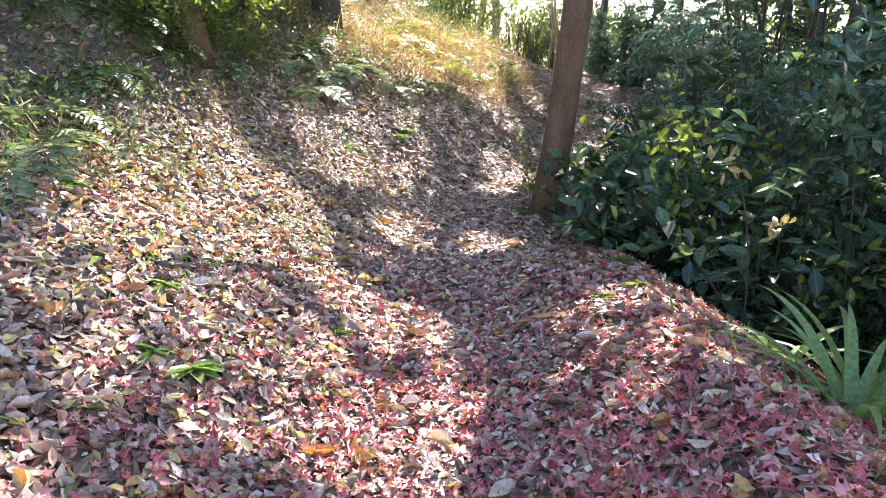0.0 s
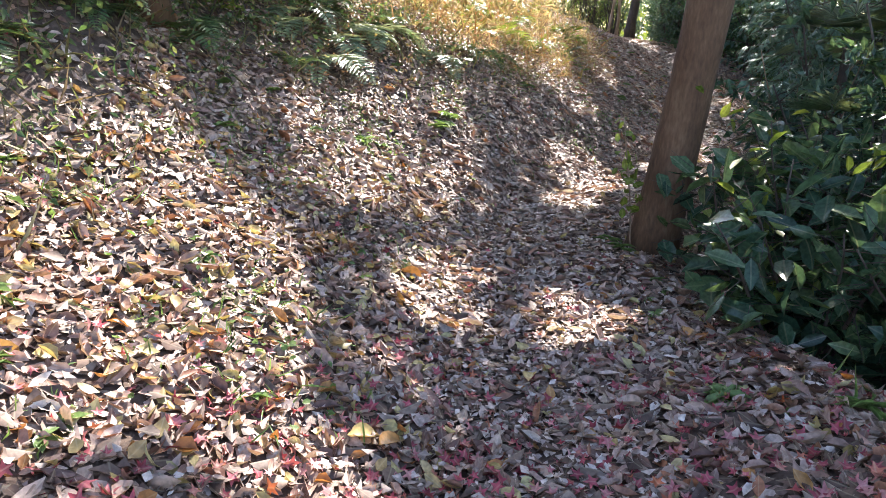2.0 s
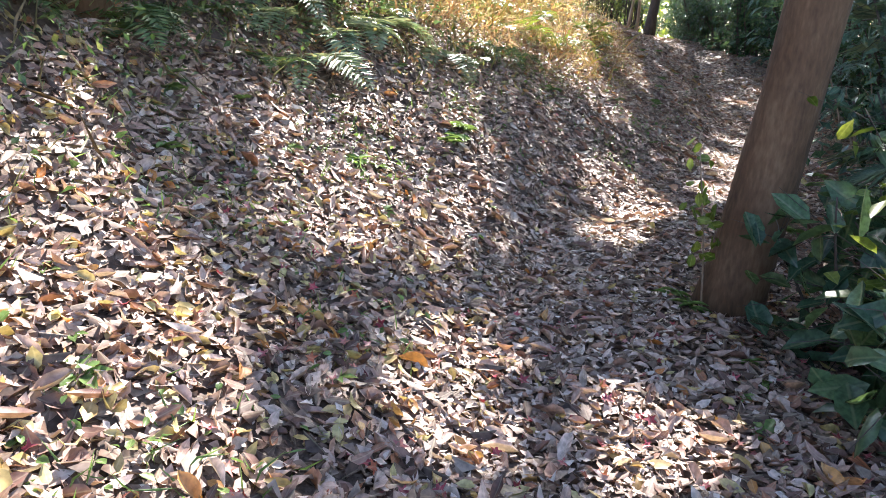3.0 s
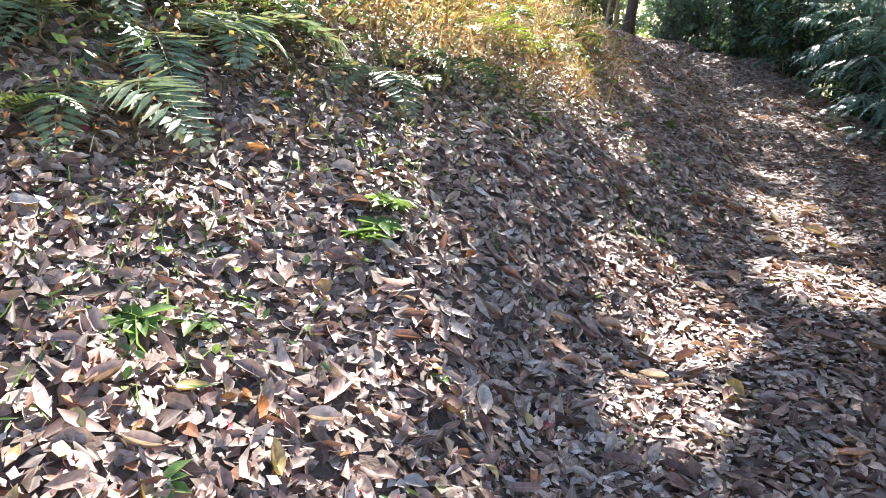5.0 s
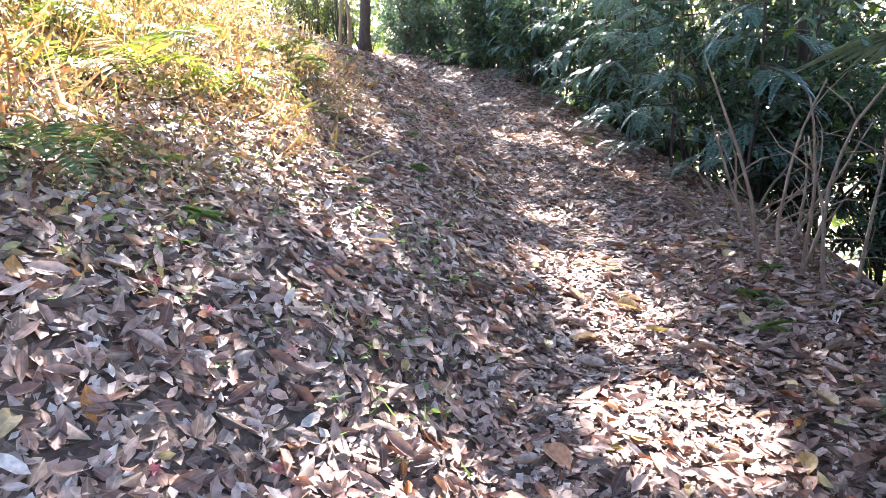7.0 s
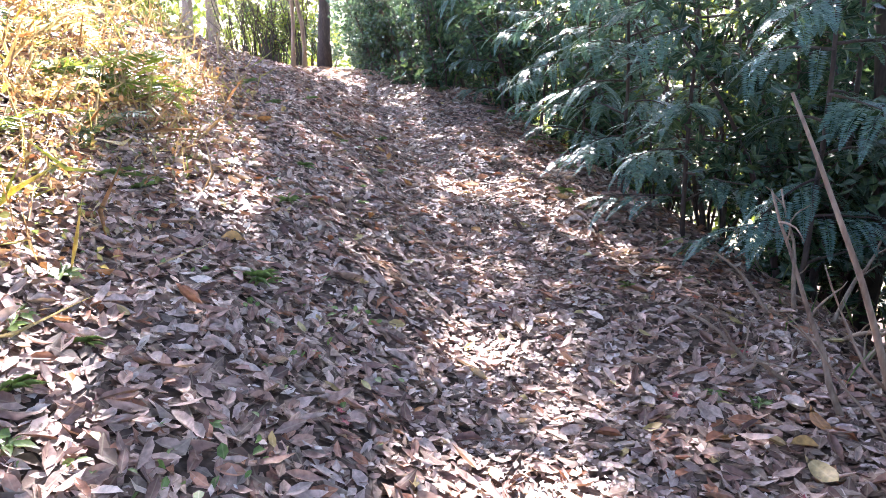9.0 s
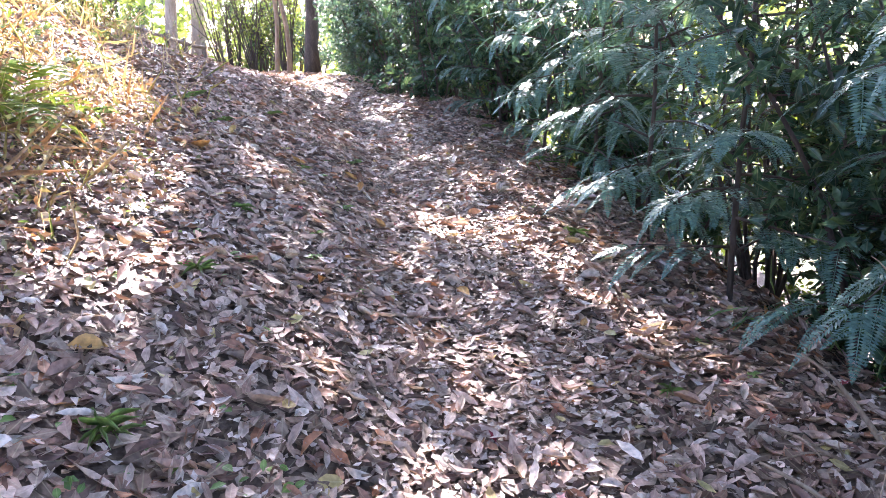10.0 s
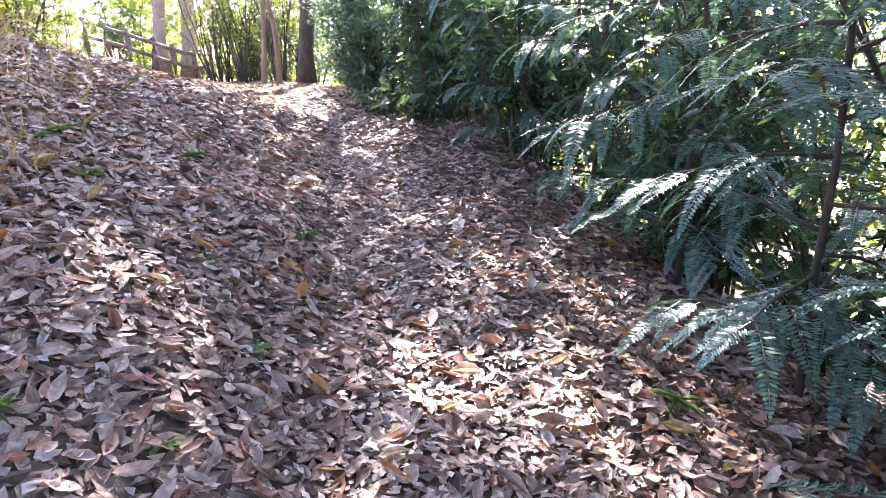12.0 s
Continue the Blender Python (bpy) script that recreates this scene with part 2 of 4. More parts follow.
# Places of speckled sun over which the added crowns are thinned: x, y, height above the ground, half width, half
# length, thinness.
SPECKLED = [(-0.6, 8.7, 0, 0.7, 0.9, 0.7), (-1.2, 7.9, 0, 0.8, 0.8, 0.6), (-0.7, 9.8, 0.3, 0.7, 0.7, 0.8), (-1.4, 2.9, 0, 0.9, 0.6, 0.8), (-0.6, 3.2, 0, 0.8, 0.5, 0.8), (2.9, 16.3, 0, 0.35, 0.35, 0.8),
            (0.9, 12.6, 0, 0.7, 0.8, 0.8), (2.2, 6.2, 1.1, 1.1, 1.0, 0.8), (3.2, 5.2, 1.6, 1.2, 1.2, 0.8), (-3.2, 5.6, 1.0, 0.9, 1.4, 0.9), (-2.9, 4.3, 0.6, 0.8, 0.8, 0.95), (5.8, 17.5, 1.6, 0.9, 3.0, 0.8),
            (-3.5, 6.9, 0.8, 0.8, 1.0, 0.95), (-2.9, 8.0, 0.8, 0.4, 0.6, 0.6), (1.9, 15.5, 0, 0.5, 1.2, 0.8), (1.0, 3.1, 0.2, 0.6, 0.6, 0.75), (4.1, 17.4, 0, 0.8, 2.6, 0.45), (3.2, 14.0, 0, 0.7, 1.4, 0.5), (2.6, 11.4, 0, 0.5, 1.0, 0.45), (0.4, 10.6, 0, 0.8, 0.8, 0.45), (4.8, 21.5, 0, 0.8, 1.8, 0.5)]


def in_sun_gap(p, grow=0.0):
    """True where a leaf at p would shade one of the sunny places."""
    hit = np.zeros(len(p), bool)
    for gx, gy, rx, ry in SUN_GAPS:
        g = gz(gx, gy)
        s = (p[:, 2] - g) / SUN[2]
        x, y = p[:, 0] - s * SUN[0], p[:, 1] - s * SUN[1]
        hit |= ((x - gx) / (rx + grow)) ** 2 + ((y - gy) / (ry + grow)) ** 2 < 1
    return hit


def thinness(p):
    """How much of the crown is missing at p, over the speckled places."""
    out = np.zeros(len(p))
    for gx, gy, up, rx, ry, share in SPECKLED:
        s = (p[:, 2] - gz(gx, gy) - up) / SUN[2]
        inside = ((p[:, 0] - s * SUN[0] - gx) / rx) ** 2 + ((p[:, 1] - s * SUN[1] - gy) / ry) ** 2 < 1
        out = np.maximum(out, share * inside)
    return out


# ---- mesh makers ----
OVAL = (np.array([(-.5, 0, 0), (-.25, -.38, 0), (-.25, 0, -.04), (-.25, .38, 0), (.12, -.45, 0), (.12, 0, -.04), (.12, .45, 0), (.5, 0, 0)]),
        [(0, 1, 2), (0, 2, 3), (1, 4, 5), (1, 5, 2), (2, 5, 6), (2, 6, 3), (4, 7, 5), (5, 7, 6)])
FINE = (np.array([(-.62, 0, .02), (-.5, 0, 0)] + [(x, w * k, 0 if k else -.04) for x, w in ((-.36, .3), (-.15, .47), (.08, .5), (.28, .38), (.42, .18)) for k in (-1, 0, 1)] + [(.55, 0, .02)]),
        [(1, 2, 3), (1, 3, 4), (0, 1, 2)] + [t for i in (2, 5, 8, 11) for t in ((i, i + 3, i + 4), (i, i + 4, i + 1), (i + 1, i + 4, i + 5), (i + 1, i + 5, i + 2))] + [(14, 17, 15), (15, 17, 16)])
SLIM = (np.array([(-.5, 0, 0), (-.1, -.5, 0), (-.1, 0, -.05), (-.1, .5, 0), (.5, 0, 0)]), [(0, 1, 2), (0, 2, 3), (1, 4, 2), (2, 4, 3)])
QUAD = (np.array([(-.5, 0, 0), (0, -.5, 0), (.5, 0, 0), (0, .5, 0)]), [(0, 1, 2), (0, 2, 3)])
STAR = (np.array([(0, 0, 0)] + [((0.5 if i % 2 == 0 else 0.2) * math.cos(i * math.pi / 5), (0.5 if i % 2 == 0 else 0.2) * math.sin(i * math.pi / 5), 0.03) for i in range(10)]),
        [(0, i + 1, (i + 1) % 10 + 1) for i in range(10)])


def unit(a):
    return a / np.maximum(np.linalg.norm(a, axis=-1, keepdims=True), 1e-9)


def leaves(name, shape, p, u, n, length, width, curl=None, fold=None):
    """One mesh of many leaves: places p, ways u and upper sides n."""
    t, tris = shape
    tris = np.array(tris)
    k, c = len(p), len(t)
    n = unit(n)
    u = unit(u - n * np.sum(u * n, -1, keepdims=True))
    s = np.cross(n, u)
    length, width = np.broadcast_to(length, k), np.broadcast_to(width, k)
    curl = np.zeros(k) if curl is None else curl
    fold = np.zeros(k) if fold is None else fold
    z = t[None, :, 2] + curl[:, None] * (t[None, :, 0] ** 2) + fold[:, None] * np.abs(t[None, :, 1])
    v = (p[:, None, :] + (length[:, None] * t[None, :, 0])[..., None] * u[:, None, :] + (width[:, None] * t[None, :, 1])[..., None] * s[:, None, :]
         + (length[:, None] * z)[..., None] * n[:, None, :])
    f = (np.arange(k)[:, None, None] * c + tris[None]).reshape(-1, 3)
    me = bpy.data.meshes.new(name)
    me.vertices.add(k * c)
    me.vertices.foreach_set("co", v.astype(np.float32).ravel())
    me.loops.add(f.size)
    me.loops.foreach_set("vertex_index", f.astype(np.int32).ravel())
    me.polygons.add(len(f))
    me.polygons.foreach_set("loop_start", np.arange(0, f.size, 3, dtype=np.int32))
    me.polygons.foreach_set("use_smooth", np.ones(len(f), bool))
    uv = me.uv_layers.new(name="UVMap")
    co = np.tile(t[:, :2] + 0.5, (k, 1))[f.ravel()]
    uv.data.foreach_set("uv", co.astype(np.float32).ravel())
    me.update(calc_edges=True)
    return me


class Shape:
    """Collects tubes and blocks into one mesh."""

    def __init__(self):
        self.v, self.f = [], []

    def tube(self, pts, radii, n=8, wobble=0.0, rng=None):
        pts = [Vector(p) for p in pts]
        base = len(self.v)
        for i, p in enumerate(pts):
            a = pts[min(i + 1, len(pts) - 1)] - pts[max(i - 1, 0)]
            q = a.normalized().to_track_quat("Z", "Y")
            for j in range(n):
                r = radii[i] * (1 + (wobble * rng.uniform(-1, 1) if rng else 0))
                th = 2 * math.pi * j / n
                self.v.append(p + q @ Vector((r * math.cos(th), r * math.sin(th), 0)))
        for i in range(len(pts) - 1):
            for j in range(n):
                a, b = base + i * n + j, base + i * n + (j + 1) % n
                self.f.append((a, b, b + n, a + n))
        self.f.append(tuple(base + j for j in reversed(range(n))))
        self.f.append(tuple(base + (len(pts) - 1) * n + j for j in range(n)))
        return self

    def block(self, m, sx, sy, sz, chamfer=0.01):
        c = chamfer
        base = len(self.v)
        for z, i in ((-sz / 2, c), (-sz / 2 + c, 0), (sz / 2 - c, 0), (sz / 2, c)):
            for x, y in ((-1, -1), (1, -1), (1, 1), (-1, 1)):
                self.v.append(m @ Vector((x * (sx / 2 - i), y * (sy / 2 - i), z)))
        for k in range(3):
            for j in range(4):
                a, b = base + 4 * k + j, base + 4 * k + (j + 1) % 4
                self.f.append((a, b, b + 4, a + 4))
        self.f.append((base + 3, base + 2, base + 1, base))
        self.f.append((base + 12, base + 13, base + 14, base + 15))
        return self

    def mesh(self, name, smooth=True):
        me = bpy.data.meshes.new(name)
        me.from_pydata([tuple(v) for v in self.v], [], self.f)
        me.polygons.foreach_set("use_smooth", [smooth] * len(self.f))
        me.update()
        return me


def part(name, me, material, parent=None, label=""):
    if not me.materials:
        me.materials.append(material)
    ob = new(name, me)
    ob.parent = parent
    return tagged(ob, label)


def thing(name, place, label, category, group="", kind=""):
    ob = new(name)
    ob.empty_display_size = 0.1
    ob.location = place
    return tagged(ob, label, category, group, kind)


def bent(start, way, length, steps, rng, droop=0.0, wander=0.15):
    """Points along a growing, wandering stem."""
    p, d = Vector(start), Vector(way).normalized()
    pts = [p.copy()]
    for _ in range(steps):
        d = (d + Vector((rng.uniform(-1, 1), rng.uniform(-1, 1), rng.uniform(-1, 1))) * wander - Vector((0, 0, droop))).normalized()
        p = p + d * (length / steps)
        pts.append(p.copy())
    return pts


def taper(r0, r1, n):
    return [r0 + (r1 - r0) * i / (n - 1) for i in range(n)]


# ---- ground ----
def ground_mesh():
    near_x, near_y = np.arange(-9, 13.01, 0.16), np.arange(-4, 42.01, 0.16)
    far = np.array([1.5, 4, 9, 18, 35, 70, 150, 400, 1200, 3000.0])
    xs = np.concatenate([-9 - far[::-1], near_x, 13 + far])
    ys = np.concatenate([-4 - far[::-1], near_y, 42 + far])
    gx, gy = np.meshgrid(xs, ys)
    v = np.stack([gx, gy, ground_z(gx, gy)], -1).reshape(-1, 3)
    w, h = len(xs), len(ys)
    a = (np.arange(h - 1)[:, None] * w + np.arange(w - 1)[None]).ravel()
    me = bpy.data.meshes.new("ground")
    me.from_pydata(v.tolist(), [], np.stack([a, a + 1, a + w + 1, a + w], -1).tolist())
    me.polygons.foreach_set("use_smooth", np.ones(len(a), bool))
    me.materials.append(SOIL)
    me.materials.append(MEADOW)
    mid = v[a] + 0.06
    open_land = (mid[:, 1] > 39) | (side(mid[:, 0], mid[:, 1]) < -9)
    me.polygons.foreach_set("material_index", open_land.astype(np.int32))
    return me


tagged(new("ground", ground_mesh()), "dark forest soil on a sloping hillside footpath", "ground", kind="structure")


def scatter(rng, count, keep, box=(-5.5, 10, 0.8, 36)):
    """Places on the ground within the box, kept by a chance that keep(d, y, x) gives."""
    x, y = rng.uniform(box[0], box[1], count * 4), rng.uniform(box[2], box[3], count * 4)
    d = side(x, y)
    ok = rng.uniform(0, 1, count * 4) < keep(d, y, x)
    x, y = x[ok][:count], y[ok][:count]
    return np.stack([x, y, ground_z(x, y)], -1)


def litter(name, shape, rng, count, keep, size, slim, lift, tilt, material, label, box=(-5.5, 10, 0.8, 36)):
    p = scatter(rng, count, keep, box)
    k = len(p)
    calm = np.interp(p[:, 1], [6, 10], [1.3, 0.8])
    n = ground_normal(p[:, 0], p[:, 1]) + rng.normal(0, tilt, (k, 3)) * calm[:, None]
    th = rng.uniform(0, 2 * np.pi, k)
    length = rng.uniform(*size, k)
    p[:, 2] += rng.uniform(0.004, lift, k)
    me = leaves(name, shape, p, np.stack([np.cos(th), np.sin(th), 0 * th], -1), n, length, length * rng.uniform(*slim, k), rng.normal(0.15, 0.45, k) * calm, rng.normal(0.1, 0.25, k) * calm)
    return tagged(part(name, me, material), label, "leaf litter", kind="stuff")


rng = np.random.default_rng(3)


def on_floor(d, y, x):
    a = np.interp(d, [-3.2, -1.9, -1.3, 3.2, 4.5, 7], [0.02, 0.3, 1, 1, 0.4, 0.05])
    a = a * np.where((d > 2.65 + 0.25 * np.sin(3 * x + 2 * y)) & (y > 5.4) & (y < 10.6), 0.22, 1)
    return a * np.interp(y, [0.8, 1.2, 17, 22, 36], [0, 1, 1, 0.5, 0.3])


litter("leaf_litter", OVAL, rng, 92000, lambda d, y, x: on_floor(d, y, x) * np.interp(np.abs(d), [0.15, 0.55], [0.6, 1]), (0.045, 0.105), (0.36, 0.6), 0.03, 0.3, LITTER, "thick layer of dry curled brown leaves on the path")
litter("lower_leaf_litter", QUAD, rng, 90000, on_floor, (0.06, 0.12), (0.38, 0.6), 0.012, 0.14, DAMP_SHADED, "matted lower layer of flat brown leaves on the soil")
litter("long_leaf_litter", OVAL, rng, 14000, lambda d, y, x: on_floor(d, y, x) * np.interp(y, [5, 9], [0.25, 1]), (0.09, 0.15), (0.26, 0.4), 0.05, 0.3, LITTER, "long narrow dry brown leaves lying on the path")
litter("leaf_crumbs", QUAD, rng, 60000, lambda d, y, x: on_floor(d, y, x) * np.interp(np.abs(d), [0.3, 0.7], [1, 0.22]), (0.02, 0.055), (0.4, 0.8), 0.035, 0.2, CRUMBS, "pale broken leaf crumbs trodden into the path", (-2.5, 7, 0.8, 24))
litter("yellow_leaf_litter", OVAL, rng, 6500, lambda d, y, x: on_floor(d, y, x) * np.where(y < 8, 0.9, 0.2), (0.05, 0.1), (0.4, 0.65), 0.045, 0.3, YELLOWED, "scattered yellow and orange fallen leaves")
litter("maple_leaf_litter", STAR, rng, 10500, lambda d, y, x: on_floor(d, y, x) * np.clip(1.3 - y / 4.4, 0.04, 1) * np.interp(d, [0.3, 1.6], [1, 0.15]), (0.04, 0.07), (0.9, 1.1), 0.05, 0.35, CRIMSON, "crimson maple leaves fallen thickly on the path", (-2.5, 3, 0.8, 7))
litter("bright_leaf_litter", OVAL, rng, 1700, on_floor, (0.045, 0.09), (0.45, 0.7), 0.05, 0.35, YELLOWED, "yellow and orange leaves strewn over the sunny bank", (-3.8, -0.2, 1.5, 7.5))
litter("stray_maple_litter", STAR, rng, 500, on_floor, (0.04, 0.065), (0.9, 1.1), 0.05, 0.35, CRIMSON, "a few stray red maple leaves among brown ones")


# ---- trees ----
def leaf_cloud(rng, points, size, slim, up=0.6, spread=0.0):
    """Leaf places round twig ends; returns what leaves() takes."""
    p = np.asarray(points, float)
    k = len(p)
    if spread:
        p = p + rng.normal(0, spread, p.shape)
    u = rng.normal(0, 1, (k, 3))
    u[:, 2] -= 0.3
    n = rng.normal(0, 0.6, (k, 3)) + np.array([0, 0, up])
    length = rng.uniform(*size, k)
    return p, u, n, length, length * rng.uniform(slim[0], slim[1], k), rng.normal(-0.2, 0.2, k), rng.normal(0.15, 0.1, k)


# The leaning tree beside the path.
def path_tree():
    x, y = 1.2, 7.45
    z = gz(x, y)
    root = thing("leaning_tree", (x, y, z), "tall leaning tree with smooth brown bark beside the path", "tree")
    rr = random.Random(5)
    ts = [i / 28 for i in range(29)]
    pts = [Vector((0.64 * t + 0.15 * t * t + 0.02 * math.sin(9 * t), -1.0 * t + 1.6 * t * t, 9.5 * t - 0.12)) for t in ts]
    radii = [0.17 * (1 - 0.5 * t) + 0.05 * math.exp(-t * 40) + 0.006 * math.sin(31 * t) for t in ts]
    part("trunk", Shape().tube(pts, radii, 22, 0.025, rr).mesh("trunk"), BARK, root)
    wood = Shape()
    for i in range(8):
        s = pts[16 + 2 * (i % 6)]
        limb = bent(s, (math.cos(i * 2.4), math.sin(i * 2.4), 0.5), rr.uniform(2, 3), 6, rr, 0.03, 0.2)
        wood.tube(limb, taper(0.05, 0.012, 7), 6)
    tagged(part("branchwork", wood.mesh("branchwork"), BARK, root), kind="stuff")
    sprout = bent((-0.18, -0.14, 0.02), (-0.03, 0.02, 1), 1.05, 6, rr, 0, 0.08)
    part("side_shoot", Shape().tube(sprout, taper(0.008, 0.003, 7), 5).mesh("side_shoot"), TWIG, root)
    rn = np.random.default_rng(8)
    spots = [sprout[int(a)].lerp(sprout[int(a) + 1], a % 1) for a in rn.uniform(1.5, 5.99, 34)]
    part("shoot_leaves", leaves("shoot_leaves", OVAL, *leaf_cloud(rn, spots, (0.06, 0.1), (0.5, 0.7), 0.3, 0.04)), LIME, root, "bright backlit green leaves")


path_tree()
CAN = np.random.default_rng(11)


def canopy_tree(x, y, height, radius, crown_r, count, label, seed, bark, over=(0, 0), leaf=(0.2, 0.36)):
    """A tall tree with an unseen crown added to shade the path, cut open over the sunny places."""
    rr = random.Random(seed)
    z = gz(x, y)
    root = thing("canopy_tree", (x, y, z), label, "tree", "tall trees over the path")
    steps = 16
    pts = [Vector((0.1 * math.sin(0.9 * i + seed) - 0.1 * math.sin(seed), 0.1 * math.cos(0.8 * i + seed) - 0.1 * math.cos(seed), height * i / steps - 0.3 * (i == 0))) for i in range(steps + 1)]
    part("trunk", Shape().tube(pts, [radius * (1 - 0.7 * i / steps) * (1.35 if i == 0 else 1) for i in range(steps + 1)], 16, 0.04, rr).mesh("trunk"), bark, root)
    wood = Shape()
    for i in range(9):
        limb = bent(pts[10 + i % 6], (math.cos(i * 2.4) + over[0] * 0.4, math.sin(i * 2.4) + over[1] * 0.4, 0.4), crown_r * 0.9, 6, rr, 0.02, 0.2)
        wood.tube(limb, taper(radius * 0.3, 0.015, 7), 5)
    tagged(part("branchwork", wood.mesh("branchwork"), bark, root), kind="stuff")
    q = CAN.normal(0, 1, (count, 3))
    q = unit(q) * CAN.uniform(0.3, 1, (count, 1)) ** 0.6
    q = q * np.array([crown_r, crown_r, height * 0.22]) + np.array([over[0], over[1], height * 0.82])
    w = q + np.array([x, y, z])
    keep = ~in_sun_gap(w, 0.05) & (CAN.uniform(0, 1, count) >= thinness(w)) & (w[:, 2] > ground_z(w[:, 0], w[:, 1]) + 3.8)
    q = q[keep]
    c = leaf_cloud(CAN, q, leaf, (0.5, 0.8), 1.2)
    part("crown", leaves("crown", SLIM, *c), CROWN, root)


DARK_TREE = "tall forest tree with a dark trunk and an unseen crown added for shade"
# Several stand out of view, added only so their crowns cast shade.
for i, (x, y, h, r, cr, n, bark, over) in enumerate([
        (5.2, 8.8, 9, 0.1, 3.0, 2600, DARKBARK, (-1.8, 1.2)), (6.4, 12.2, 10, 0.1, 3.4, 3400, DARKBARK, (-2.6, 0.6)), (7.6, 15.5, 9, 0.1, 3.0, 1500, DARKBARK, (-2.0, 0)), (7.8, 18.8, 10, 0.12, 3.4, 5700, DARKBARK, (-3.6, 0.2)),
        (7.8, 23, 10, 0.12, 3.4, 6840, DARKBARK, (-3.0, -0.4)), (-1.95, 11.7, 10, 0.22, 3.0, 2600, DARKBARK, (0.6, 0)), (-4.0, 14.5, 10, 0.16, 3.4, 4400, DARKBARK, (2.4, 0.6)), (-3.9, 18.5, 10, 0.14, 3.3, 4000, DARKBARK, (3.4, -0.8)),
        (-3.0, 24, 10, 0.16, 3.4, 6840, DARKBARK, (4.4, -3.0)), (5.4, 30, 11, 0.19, 3.6, 6460, DARKBARK, (-0.6, -1.0)), (-4.1, 6.0, 10, 0.15, 3.2, 1600, BARK, (0, 0)), (8.5, 28, 11, 0.12, 3.4, 5700, DARKBARK, (-0.8, -1.0)),
        # TWIG on the two fence trunks is a paler brown standing in for sunlight.
        (-2.8, 7.75, 9, 0.19, 2.8, 1800, BARK, (0, 0)), (6.4, 28, 10, 0.2, 3.4, 5320, DARKBARK, (-0.6, -2.0)), (1.9, 37.0, 10, 0.22, 2.2, 380, TWIG, (0, 0)), (2.62, 37.2, 10, 0.28, 2.2, 380, TWIG, (0, 0)), (4.3, 28.5, 10, 0.055, 3.0, 3420, TWIG, (-1.0, -1.5)), (4.62, 28.6, 9, 0.06, 2.6, 1710, TWIG, (0.3, 0)),
        (6.3, 13.6, 9, 0.06, 2.6, 2200, DARKBARK, (-1.6, 2.0)), (5.2, 7.2, 8, 0.07, 2.6, 2000, DARKBARK, (-1.0, 1.8)), (9.4, 20.6, 9, 0.1, 2.8, 3230, DARKBARK, (-1.0, 0.3))]):
    canopy_tree(x, y, h, r, cr, n, DARK_TREE if bark is DARKBARK else "tall tree with a brown trunk and an unseen added crown", 40 + i, bark, over, (0.11, 0.2) if y > 18.6 else (0.2, 0.36))


# ---- bushes on the slope ----
def stems_of(rr, count, height, spread, base_r=0.1, wander=0.12):
    out = []
    for i in range(count):
        th = i * 2.4 + rr.uniform(-0.4, 0.4)
        lean = spread * rr.uniform(0.3, 1)
        out.append(bent((base_r * math.cos(th), base_r * math.sin(th), -0.1), (lean * math.cos(th), lean * math.sin(th), 1), height * rr.uniform(0.7, 1.05), 8, rr, 0.015, wander))
    return out


def bush(name, place, label, category, seed, stems, height, spread, leaf_mat_, count, size, slim, shape=SLIM, bark=None, low=0.1, twig=0.55, up=0.5, group="", thick=0.022):
    """A bush: stems from one foot, twigs all along them, single leaves on the twigs."""
    rr, rn = random.Random(seed), np.random.default_rng(seed)
    root = thing(name, place, label, category, group)
    spots = []
    for pts in stems_of(rr, stems, height, spread):
        part("stem", Shape().tube(pts, taper(thick, thick * 0.3, 9), 6).mesh("stem"), bark or DARKBARK, root)
        twigs = Shape()
        for k in range(20):
            a = 8 * (low + (1 - low) * rr.random()) * 0.999
            s = pts[int(a)].lerp(pts[int(a) + 1], a % 1)
            t = bent(s, (rr.uniform(-1, 1), rr.uniform(-1, 1), rr.uniform(-0.2, 0.6)), twig * rr.uniform(0.5, 1.2), 3, rr, 0.1, 0.25)
            twigs.tube(t, taper(thick * 0.25, thick * 0.1, 4), 3)
            for _ in range(max(1, count // (stems * 20))):
                b = 0.4 + rr.random() * 2.59
                spots.append(t[int(b)].lerp(t[int(b) + 1], b % 1))
        tagged(part("branchwork", twigs.mesh("branchwork"), bark or DARKBARK, root), kind="stuff")
    part("foliage", leaves("foliage", shape, *leaf_cloud(rn, spots, size, slim, up, 0.05)), leaf_mat_, root)
    return root


def plant_out(protos, spots, seed, low=0.85, high=1.2, tilt=4):
    rr = random.Random(seed)
    for k, x, y in spots:
        s = rr.uniform(low, high)
        ob = copy_thing(protos[k], pose(x, y, gz(x, y), rr.uniform(-tilt, tilt), rr.uniform(-tilt, tilt), rr.uniform(0, 360)))
        ob.scale = (s, s, s)


def drop_protos(protos):
    for p in protos:
        for o in (*p.children_recursive, p):
            bpy.data.objects.remove(o)


